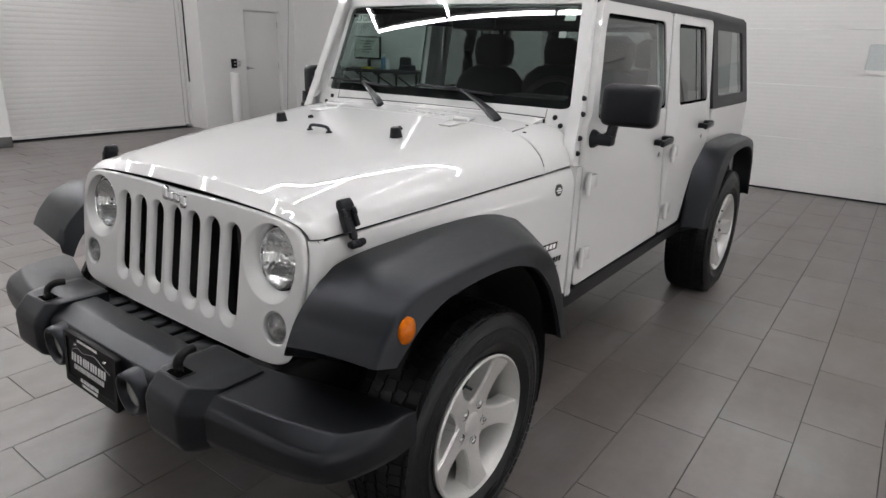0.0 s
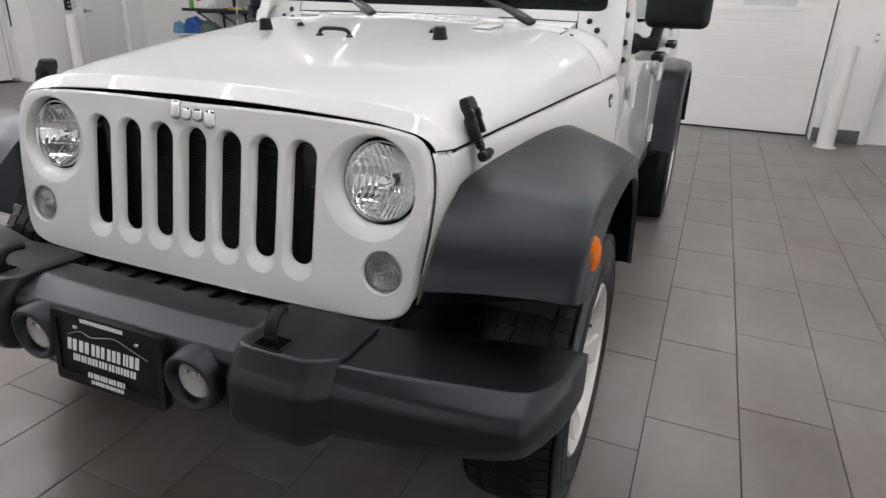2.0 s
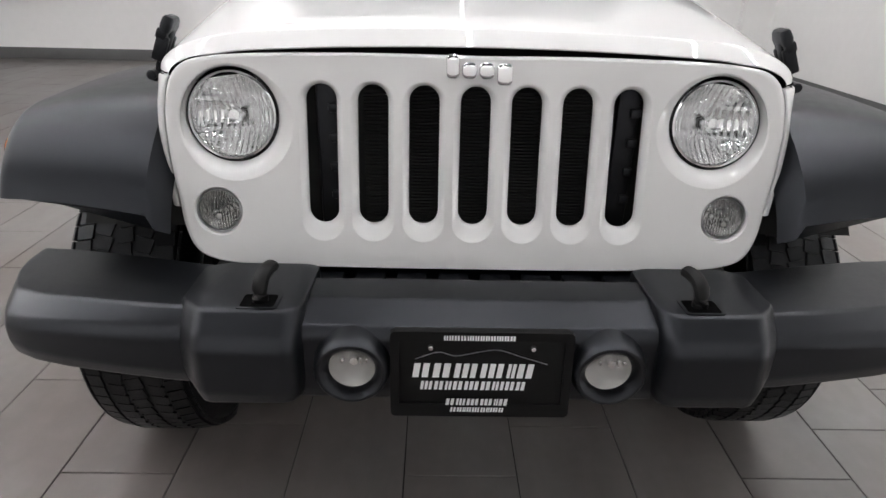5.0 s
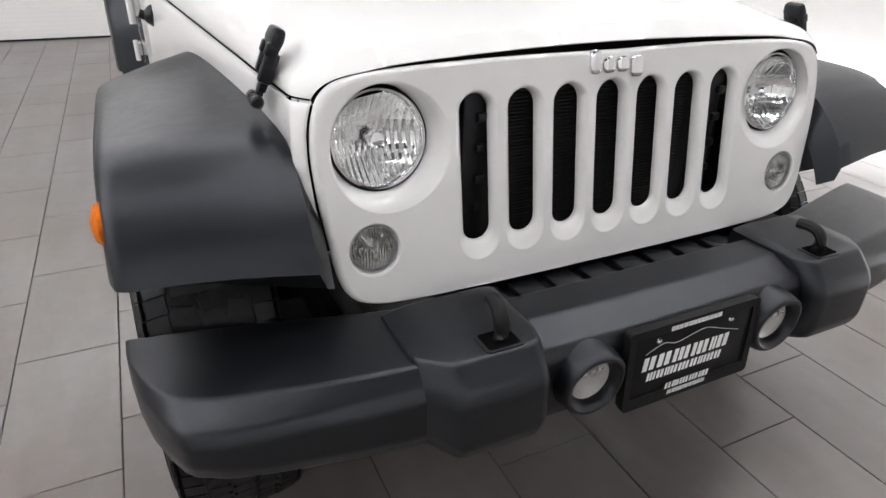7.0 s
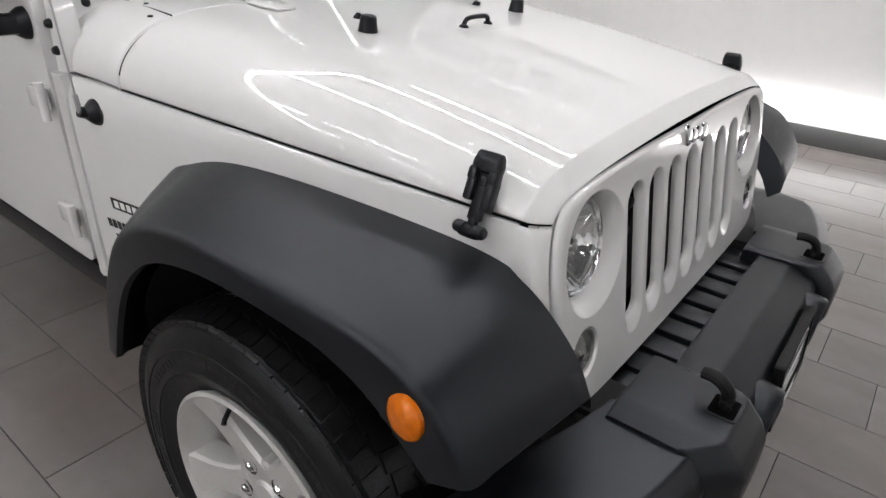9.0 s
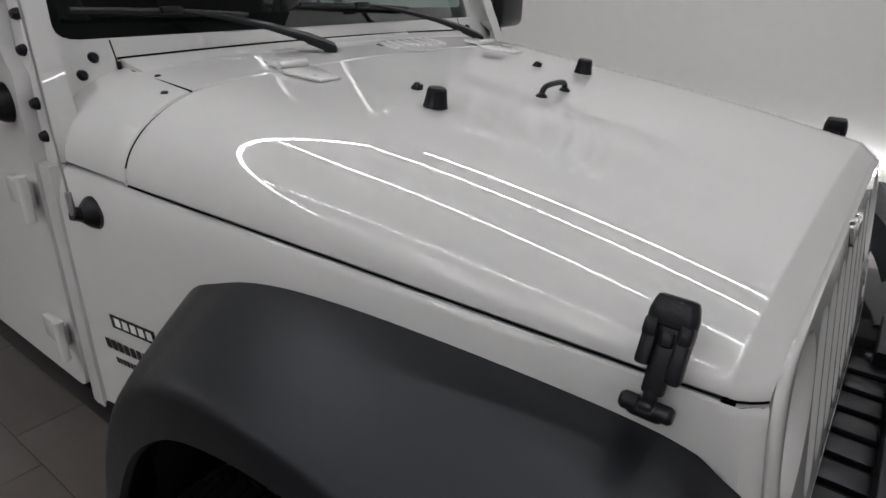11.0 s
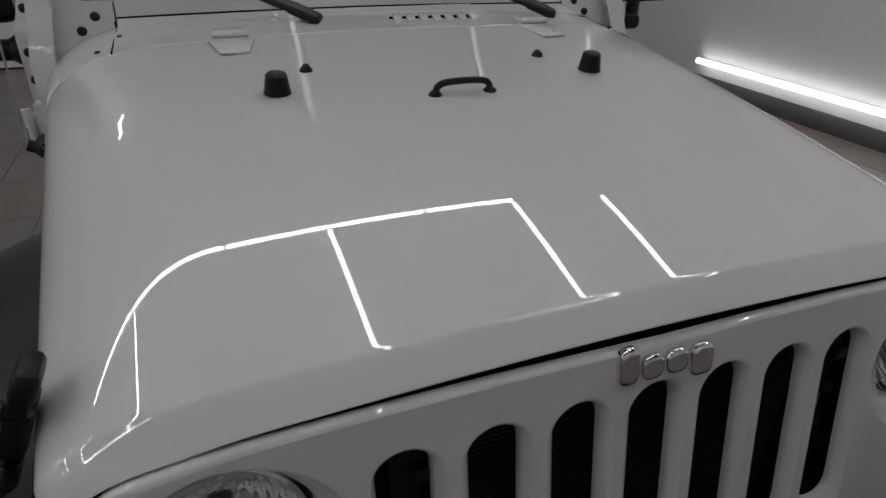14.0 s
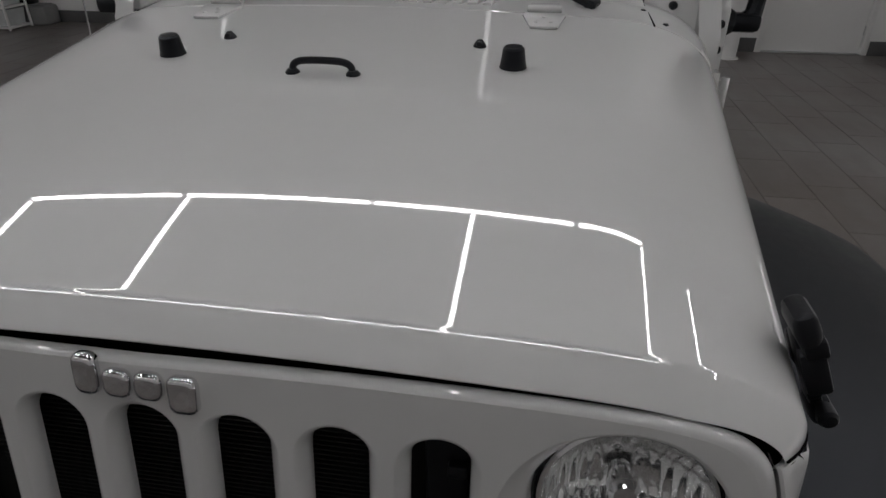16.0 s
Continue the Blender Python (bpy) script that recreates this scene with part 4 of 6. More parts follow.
def wheel_parts():
    """A wheel with its outer side at +x, hub at the origin: treaded tyre, rim, five broad spokes, nuts and cap."""
    t = new("wheel")
    def squat(r):
        return r if r < 0.214 else 0.214 + (r - 0.214) * 0.775
    bm = bmesh.new()
    prof = [(0.214, -0.095), (0.232, -0.112), (0.262, -0.124), (0.305, -0.1285), (0.345, -0.124), (0.375, -0.113), (0.391, -0.098), (0.3965, -0.080), (0.3975, 0.0), (0.3965, 0.080), (0.391, 0.098), (0.375, 0.113), (0.352, 0.1225), (0.350, 0.1235), (0.346, 0.1240), (0.342, 0.1260), (0.305, 0.1285), (0.285, 0.1275), (0.281, 0.1290), (0.274, 0.1285), (0.262, 0.124), (0.240, 0.115), (0.232, 0.112), (0.222, 0.104), (0.214, 0.095)]
    lathe(bm, [(squat(r), d * 0.88) for r, d in prof], 96, "x")
    tyre = part("tyre", bm, RUBBER, t, "black all-terrain tyre")
    blocks = bmesh.new()
    n = 72
    for k in range(n):
        a = 360 * k / n
        for row, (x, w, l, sh, sk) in enumerate(((-0.088, 0.035, 0.0275, 0.0, 5), (-0.045, 0.034, 0.0290, 0.5, -12), (0.0, 0.035, 0.0290, 0.15, 12), (0.045, 0.034, 0.0290, 0.6, -12), (0.088, 0.035, 0.0275, 0.3, 5))):
            m = turn(a + 360 / n * sh, 0, 0) @ Matrix.Translation((0, 0, 0)).to_3x3()
            c = m @ Vector((x * 0.88, 0, squat(0.3975 if abs(x) < 0.08 else 0.3935)))
            roll = turn(0, (1 if x > 0 else -1) * (11 if abs(x) > 0.08 else 0), 0)
            box(blocks, c, (w * 0.92, l, 0.007), 0.0, m @ roll @ turn(0, 0, sk))
        for side in (-1, 1):
            m = turn(a + 360 / n * (0.3 if side > 0 else 0), 0, 0)
            c = m @ Vector((side * 0.0985, 0, squat(0.376)))
            box(blocks, c, (0.005, 0.0275, 0.022), 0.0, m @ turn(0, side * 26, 0))
    tread = part("tread", blocks, RUBBER, tyre)
    tagged(tread, kind="stuff")
    bm = bmesh.new()
    for k in range(96):
        if k % 24 in (0, 1, 2, 3, 4, 5, 6, 12, 13, 14, 15, 18):
            m = turn(360 * k / 96, 0, 0)
            box(bm, m @ Vector((0.1128, 0, 0.283)), (0.0016, 0.011, 0.014), 0.0, m)
    for r, d in ((0.302, 0.1120), (0.263, 0.1130)):
        lathe(bm, [(r - 0.0022, d - 0.002), (r - 0.0012, d + 0.0016), (r + 0.0012, d + 0.0016), (r + 0.0022, d - 0.002)], 72, "x")
    part("sidewall_print", bm, RUBBER, tyre)
    bm = bmesh.new()
    prof = [(0.2215, 0.098), (0.2225, 0.105), (0.2160, 0.1085), (0.2100, 0.1010), (0.2020, 0.088), (0.1960, 0.050), (0.1850, -0.04), (0.2030, -0.098), (0.214, -0.100)]
    lathe(bm, prof, 72, "x")
    part("rim", bm, ALLOY, t, "silver alloy rim")
    bm = bmesh.new()
    lathe(bm, [(0.0, 0.012), (0.178, 0.012), (0.183, -0.02)], 36, "x")
    part("brake_disc", bm, DEEP, t)
    for k in range(5):
        spokes = bmesh.new()
        face = [(-0.040, 0.050), (0.040, 0.050), (0.0285, 0.098), (0.0275, 0.150), (0.041, 0.203), (0.022, 0.211), (-0.022, 0.211), (-0.041, 0.203), (-0.0275, 0.150), (-0.0285, 0.098)]
        front = [(0.071 + 0.030 * (r / 0.21) ** 2, y, r) for y, r in face]
        bev = [(0.064 + 0.030 * (r / 0.21) ** 2, y * 1.14, r + (0.0 if r < 0.2 else 0.002)) for y, r in face]
        back = [(0.020 + 0.025 * (r / 0.21), y * 1.22, r) for y, r in face]
        bridge(spokes, [front, bev, back], cap0=True, cap1=True)
        for v in spokes.verts:
            v.co = turn(72 * k, 0, 0) @ v.co
        part("spoke", spokes, ALLOY, t, angle=25)
    bm = bmesh.new()
    lathe(bm, [(0.0, 0.074), (0.030, 0.0745), (0.034, 0.071), (0.076, 0.0725), (0.082, 0.068), (0.084, 0.02), (0.0, 0.02)], 40, "x")
    part("hub", bm, ALLOY, t)
    bm = bmesh.new()
    lathe(bm, [(0.0, 0.0785), (0.020, 0.078), (0.0265, 0.0765), (0.029, 0.073)], 28, "x")
    part("centre_cap", bm, ALLOY, t, "round silver centre cap")
    for k in range(5):
        a = radians(-72 * k)
        bm = bmesh.new()
        c = (0, 0.0635 * math.sin(a), 0.0635 * math.cos(a))
        lathe(bm, [(0.018, 0.0755), (0.016, 0.0735), (0.0135, 0.066), (0.0, 0.066)], 16, "x", c)
        part("nut_pocket", bm, GLOSSBLACK, t)
        bm = bmesh.new()
        lathe(bm, [(0.0, 0.082), (0.006, 0.0815), (0.0095, 0.078), (0.0095, 0.064)], 6, "x", c)
        part("lug_nut", bm, CHROME, t)
    bm = bmesh.new()
    pipe(bm, [(0.080, 0.05, 0.178), (0.100, 0.052, 0.165), (0.106, 0.053, 0.158)], 0.0045, 8)
    part("valve", bm, BLACK, t)
    return t


WHEEL = wheel_parts()
WHEEL.parent = CAR
tagged(WHEEL, "silver five-spoke alloy wheel with a black tyre")
WHEEL.matrix_basis = pose(0.785, -0.022, 0.391, 40.4, 0, 0) @ Matrix.Scale(1.09, 4)
for m in (pose(-0.798, -0.022, 0.391, 34.6, 0, 180), pose(0.785, 2.947, 0.391, 50, 0, 0), pose(-0.785, 2.947, 0.391, 10, 0, 180)):
    copy_thing(WHEEL, m @ Matrix.Scale(1.09, 4))

# ---- front bumper ----
BUMPER = new("front_bumper")
BUMPER.parent = CAR
tagged(BUMPER, "black grained plastic front bumper with tow hooks and fog lamps")


def bumper_ring(x, s, back, top, front, bottom, chamfer):
    """One section across the bumper at x: a rounded hexagon of (y, z)."""
    c = chamfer
    pts = [(back, top), (front + c[0], top), (front + 0.012, top - c[1] * 0.75), (front, top - c[1] - 0.012), (front, bottom + 0.045), (front + 0.012, bottom + 0.016), (front + 0.040, bottom), (back, bottom)]
    out = []
    n = len(pts)
    for i, p in enumerate(pts):
        a, b = np.array(pts[i - 1]), np.array(pts[(i + 1) % n])
        p = np.array(p)
        r = 0.007
        u, v = (a - p) / np.linalg.norm(a - p), (b - p) / np.linalg.norm(b - p)
        ra, rb = min(r, np.linalg.norm(a - p) * 0.45), min(r, np.linalg.norm(b - p) * 0.45)
        for t in (0.0, 0.5, 1.0):
            q = (p + u * ra) * (1 - t) ** 2 + 2 * t * (1 - t) * p + (p + v * rb) * t * t
            out.append((s * x, q[0], q[1]))
    return out


def centre_bumper():
    bm = bmesh.new()
    bridge(bm, [bumper_ring(x, 1, -0.600, 0.696, -0.752 - 0.006 * (1 - (x / 0.34) ** 2), 0.505, (0.075, 0.030)) for x in np.linspace(-0.345, 0.345, 13)], cap0=True, cap1=True)
    part("centre_beam", bm, PLASTIC, BUMPER, angle=50, crisp=True)


def wing_bumper(s):
    bm = bmesh.new()
    rows = []
    for x, back, top, front, low, ch in ((0.48, -0.545, 0.690, -0.748, 0.527, (0.036, 0.036)), (0.56, -0.530, 0.689, -0.743, 0.529, (0.038, 0.037)), (0.66, -0.500, 0.685, -0.730, 0.532, (0.044, 0.038)), (0.76, -0.470, 0.680, -0.715, 0.536, (0.054, 0.038)), (0.83, -0.448, 0.676, -0.700, 0.540, (0.060, 0.038)), (0.872, -0.436, 0.673, -0.682, 0.544, (0.062, 0.037)), (0.886, -0.432, 0.672, -0.668, 0.546, (0.060, 0.037)), (0.904, -0.428, 0.670, -0.634, 0.548, (0.056, 0.036)), (0.924, -0.420, 0.668, -0.584, 0.553, (0.046, 0.034)), (0.937, -0.414, 0.666, -0.530, 0.558, (0.034, 0.032)), (0.944, -0.410, 0.662, -0.480, 0.566, (0.022, 0.028))):
        rows.append(bumper_ring(x, s, back, top, front, low, ch))
    bridge(bm, rows, cap0=True, cap1=True)
    part("end_section", bm, PLASTIC, BUMPER, angle=50, crisp=True)


def hook_block(s):
    """The proud block round a tow hook; its rectangular hole is a black plate painting the shade."""
    bm = bmesh.new()
    rows = []
    for x, k in ((0.312, 0.040), (0.320, 0.018), (0.331, 0.005), (0.346, 0.0), (0.42, 0.0), (0.474, 0.0), (0.488, 0.004), (0.500, 0.016), (0.514, 0.032), (0.526, 0.046), (0.535, 0.058)):
        rows.append(bumper_ring(x, s, -0.560, 0.707 - k * 0.18, -0.795 + k, 0.520 + k * 0.3, (0.046, 0.048)))
    bridge(bm, rows, cap0=True, cap1=True)
    part("hook_block", bm, PLASTIC, BUMPER, angle=50, crisp=True)
    bm = bmesh.new()
    outer, inner = rounded(s * 0.390, -0.719, 0.072, 0.056, 0.008, 3), rounded(s * 0.390, -0.719, 0.060, 0.046, 0.006, 3)
    loops = holed(bm, outer, [inner], lambda a, b: (a, b, 0.7086))
    wallring(bm, loops[0], [[(a, b, 0.703) for a, b in outer]])
    part("hole_rim", bm, PLASTIC, BUMPER)
    bm = bmesh.new()
    prism(bm, inner, 0.7072, 0.7080, "z")
    part("hook_hole_shade", bm, SEAM, BUMPER)
    bm = bmesh.new()
    line = spline([(s * 0.388, -0.716, 0.690), (s * 0.387, -0.720, 0.716), (s * 0.386, -0.718, 0.736), (s * 0.384, -0.706, 0.749), (s * 0.380, -0.688, 0.754), (s * 0.377, -0.668, 0.752)], 4)
    pipe(bm, line, 0.0145, 10, 0.78)
    part("tow_hook", bm, PLATEBLACK, BUMPER, "black steel tow hook")


def fog_lamp(s):
    t = new("fog_lamp")
    t.parent = BUMPER
    t.matrix_basis = pose(s * 0.226, -0.775, 0.604)
    tagged(t, "round fog lamp in a black shroud")
    bm = bmesh.new()
    lathe(bm, [(0.070, 0.034), (0.067, 0.006), (0.064, -0.006), (0.060, -0.011), (0.055, -0.0115), (0.048, -0.007), (0.043, 0.001), (0.041, 0.012), (0.0405, 0.020)], 36, "y")
    for v in bm.verts:
        if v.co.z > 0 and v.co.y < 0.0:
            v.co.y -= 0.008 * v.co.z / 0.07
    me = part("shroud", bm, PLASTIC, t)
    bm = bmesh.new()
    lathe(bm, [(0.0, 0.0195), (0.018, 0.0180), (0.030, 0.0140), (0.0410, 0.0080)], 32, "y")
    part("reflector", bm, FOGREFLECT, t)
    bm = bmesh.new()
    lathe(bm, [(0.0, 0.004), (0.007, 0.005), (0.009, 0.018)], 14, "y", (0.004, 0, 0.014))
    for dx, h in ((-0.016, 0.010), (0.016, 0.014), (0.026, 0.008)):
        box(bm, (dx, 0.009, 0.016), (0.006, 0.010, h), 0.002)
    part("bulb_shield", bm, CHROME, t)
    bm = bmesh.new()
    lathe(bm, [(0.0, 0.0005), (0.022, 0.0018), (0.0415, 0.0060)], 32, "y")
    ob = part("glass", bm, LENS, t)
    ob.visible_shadow = False


centre_bumper()
for s in (-1, 1):
    wing_bumper(s)
    hook_block(s)
    fog_lamp(s)

# ribbed step between bumper and grille
bm = bmesh.new()
box(bm, (0, -0.535, 0.640), (0.86, 0.15, 0.02), 0.004)
part("step_panel", bm, PLASTIC, BUMPER)
for k in range(8):
    bm = bmesh.new()
    box(bm, (-0.301 + 0.086 * k, -0.552, 0.656), (0.062, 0.088, 0.016), 0.004)
    part("step_rib", bm, PLASTIC, BUMPER)
for s in (-1, 1):
    bm = bmesh.new()
    lathe(bm, [(0.0, 0.008), (0.010, 0.007), (0.012, 0.0)], 12, "z", (s * 0.375, -0.555, 0.650))
    part("bolt", bm, STEEL, BUMPER)
    bm = bmesh.new()
    box(bm, (s * 0.47, -0.50, 0.655), (0.12, 0.16, 0.05), 0.012)
    box(bm, (s * 0.50, -0.30, 0.60), (0.10, 0.50, 0.13), 0.015)
    part("frame_rail", bm, DEEP, CAR)
for name, c, size, r in (("skid_plate", (0, -0.10, 0.52), (1.16, 0.95, 0.12), 0.02), ("cross_member", (0, -0.33, 0.60), (0.9, 0.10, 0.14), 0.02), ("front_axle", (0, 0.0, 0.40), (1.45, 0.10, 0.09), 0.03), ("rear_axle", (0, 2.947, 0.40), (1.45, 0.12, 0.10), 0.03), ("floor_pan", (0, 1.7, 0.50), (1.30, 2.9, 0.10), 0.03), ("engine", (0, 0.1, 0.80), (1.10, 0.75, 0.40), 0.05)):
    bm = bmesh.new()
    box(bm, c, size, r)
    part(name, bm, DEEP, CAR)


def plate():
    """The black dealer plate in its frame: white bars for its rows of print, a thin ridge line, two screws."""
    t = new("front_plate")
    t.parent = BUMPER
    t.matrix_basis = pose(0, -0.775, 0.600, -4, 0, 0)
    tagged(t, "black dealer plate with rows of white print bars")
    bm = bmesh.new()
    prism(bm, rounded(0, 0, 0.312, 0.164, 0.008, 3), -0.004, 0.014, "y", 0.0015)
    part("plate", bm, PLATEBLACK, t)
    bm = bmesh.new()
    o, i = rounded(0, 0, 0.316, 0.168, 0.009, 3), rounded(0, 0.004, 0.286, 0.126, 0.004, 3)
    loops = holed(bm, o, [i], lambda a, b: (a, -0.008, b))
    wallring(bm, loops[0], [[(a, 0.004, b) for a, b in o]])
    wallring(bm, loops[1], [[(a, -0.0042, b) for a, b in i]])
    part("plate_frame", bm, PLATEBLACK, t)

    def row(x0, z, h, widths, lean, y):
        x = x0
        for w in widths:
            if w > 0:
                b = bmesh.new()
                n = 1 if w < 0.6 * h else 3 if w > 1.4 * h else 2
                for k in range(n):
                    step = w * 0.92 / n
                    g, x1 = step * 0.68, x + step * k
                    prism(b, [(x1 - lean * h / 2, z - h / 2), (x1 + g - lean * h / 2, z - h / 2), (x1 + g + lean * h / 2, z + h / 2), (x1 + lean * h / 2, z + h / 2)], y - 0.0006, y, "y")
                part("print_bar", b, WHITEINK, t)
            x += abs(w)

    row(-0.118, 0.008, 0.028, [0.035, 0.037, 0.046, 0.046, 0.018, 0.034], 0.15, -0.0046)
    row(-0.105, -0.022, 0.017, [0.024, 0.019, 0.014, 0.020, 0.029, 0.020, 0.014, 0.009, 0.019, 0.019], 0.15, -0.0046)
    row(-0.060, -0.053, 0.013, [0.018, 0.019, 0.024, 0.024, 0.009, 0.018], 0.15, -0.0086)
    row(-0.052, -0.069, 0.009, [0.012, 0.010, 0.007, 0.010, 0.015, 0.010, 0.007, 0.005, 0.010, 0.010], 0.15, -0.0086)
    row(-0.066, 0.0735, 0.009, [0.009, 0.009, 0.011, 0.011, 0.004, 0.009, 0.009, 0.009, 0.009, 0.010, 0.004, 0.009, 0.010, 0.011], 0.0, -0.0086)
    bm = bmesh.new()
    pipe(bm, spline([(-0.115, -0.0048, 0.030), (-0.075, -0.0048, 0.044), (-0.045, -0.0048, 0.037), (0.0, -0.0048, 0.046), (0.030, -0.0048, 0.049), (0.07, -0.0048, 0.036), (0.115, -0.0048, 0.022)], 5), 0.0008, 5)
    part("ridge_line", bm, STEEL, t)
    for sx in (-1, 1):
        bm = bmesh.new()
        lathe(bm, [(0.0, -0.0095), (0.004, -0.0085), (0.0062, -0.005), (0.0065, 0.0)], 14, "y", (sx * 0.0885, 0, 0.0525))
        part("screw", bm, CHROME, t)


plate()

# ---- hood fittings ----
def rubber_stop(s):
    bm = bmesh.new()
    lathe(bm, [(0.0, 0.036), (0.015, 0.0355), (0.0185, 0.032), (0.0225, 0.004), (0.024, 0.0), (0.0, -0.004)], 24, "z")
    ob = part("rubber_stop", bm, BLACK, CAR, "black rubber windshield stop on the hood")
    ob.matrix_basis = pose(s * 0.315, 0.230, hood_z(0.315, 0.230) + 0.001, 6, 0, 0)


def washer_nozzle(s):
    bm = bmesh.new()
    lathe(bm, [(0.0, 0.012), (0.005, 0.0115), (0.009, 0.006), (0.012, 0.002), (0.013, -0.002)], 14, "z")
    box(bm, (0, -0.008, 0.006), (0.010, 0.010, 0.008), 0.002)
    ob = part("washer_nozzle", bm, BLACK, CAR)
    ob.matrix_basis = pose(s * 0.247, 0.330, hood_z(0.247, 0.330) + 0.001, 6, 0, 0)


def hood_handle():
    z = hood_z(0, 0.148)
    bm = bmesh.new()
    line = spline([(-0.052, 0.150, z + 0.002), (-0.050, 0.149, z + 0.013), (-0.036, 0.148, z + 0.0205), (0.0, 0.148, z + 0.0222), (0.036, 0.148, z + 0.0205), (0.050, 0.149, z + 0.013), (0.052, 0.150, z + 0.002)], 4)
    pipe(bm, line, 0.0062, 10)
    for s in (-1, 1):
        lathe(bm, [(0.0, 0.008), (0.008, 0.007), (0.0125, 0.002), (0.013, -0.004)], 14, "z", (s * 0.053, 0.150, z))
    part("hood_loop", bm, BLACK, CAR, "black loop handle on the hood")


def hood_hinge(s):
    t = new("hood_hinge")
    t.parent = CAR
    t.matrix_basis = pose(s * 0.362, 0.500, hood_z(0.362, 0.50) + 0.001, 6, 0, 0)
    bm = bmesh.new()
    prism(bm, [(-0.028, -0.042), (0.028, -0.042), (0.046, 0.045), (0.040, 0.060), (-0.040, 0.060), (-0.046, 0.045)], 0.0, 0.006, "z", 0.002)
    part("hinge_plate", bm, PAINT, t)
    bm = bmesh.new()
    pipe(bm, [(-0.036, 0.070, 0.010), (0.036, 0.070, 0.010)], 0.0085, 12)
    part("hinge_barrel", bm, PAINT, t)
    bm = bmesh.new()
    prism(bm, [(-0.034, 0.080), (0.034, 0.080), (0.030, 0.125), (-0.030, 0.125)], 0.004, 0.010, "z", 0.002)
    part("hinge_leaf", bm, PAINT, t)
    for x, y in ((-0.015, -0.015), (0.015, -0.015), (0.0, 0.022)):
        bm = bmesh.new()
        lathe(bm, [(0.0, 0.0085), (0.004, 0.008), (0.0055, 0.006)], 10, "z", (x, y, 0))
        part("screw", bm, PAINT, t)


def hood_latch(s):
    """Rubber T-latch: a broad pull at the top, a strap with side lugs and a foot on the fender."""
    t = new("hood_latch")
    t.parent = CAR
    t.matrix_basis = pose(s * 0.638, -0.337, 1.072, 0, s * -24, 0) @ Matrix.Scale(0.94, 4)
    tagged(t, "black rubber hood latch strapped from hood to fender")
    bm = bmesh.new()
    rings = []
    for z, w, d in ((0.044, 0.030, 0.012), (0.046, 0.034, 0.020), (0.060, 0.034, 0.026), (0.074, 0.030, 0.024), (0.079, 0.027, 0.018), (0.0805, 0.022, 0.010)):
        rings.append([(s * (0.014 + b), a, z) for a, b in rounded(0, 0, w * 1.66, d, d * 0.35, 4)])
    bridge(bm, rings, cap0=True, cap1=True)
    for d in (-1, 1):
        box(bm, (s * 0.017, d * 0.0200, 0.040), (0.024, 0.017, 0.024), 0.005)
    part("pull", bm, BLACK, t)
    bm = bmesh.new()
    box(bm, (s * 0.009, 0, 0.008), (0.016, 0.026, 0.090), 0.005)
    box(bm, (s * 0.016, 0, 0.030), (0.010, 0.016, 0.020), 0.004)
    part("strap", bm, BLACK, t)
    for d, z0, h in ((-1, 0.004, 0.048), (1, 0.010, 0.036)):
        bm = bmesh.new()
        box(bm, (s * 0.013, d * 0.0185, z0 + 0.006), (0.026, 0.018, h + 0.008), 0.005, turn(0, 0, d * s * 4))
        part("side_lug", bm, BLACK, t)
    bm = bmesh.new()
    box(bm, (s * 0.010, 0, -0.034), (0.014, 0.017, 0.030), 0.005)
    box(bm, (s * 0.011, 0, -0.055), (0.024, 0.046, 0.022), 0.009, None, 3)
    for d in (-1, 1):
        lathe(bm, [(0.0, 0.032), (0.008, 0.031), (0.011, 0.027), (0.011, 0.010), (0.0, 0.010)], 12, "y", (s * 0.014, 0, -0.052), d)
    box(bm, (s * 0.019, 0, -0.050), (0.010, 0.018, 0.012), 0.004)
    part("foot", bm, BLACK, t)


for s in (-1, 1):
    rubber_stop(s)
    washer_nozzle(s)
    hood_hinge(s)
    hood_latch(s)
hood_handle()


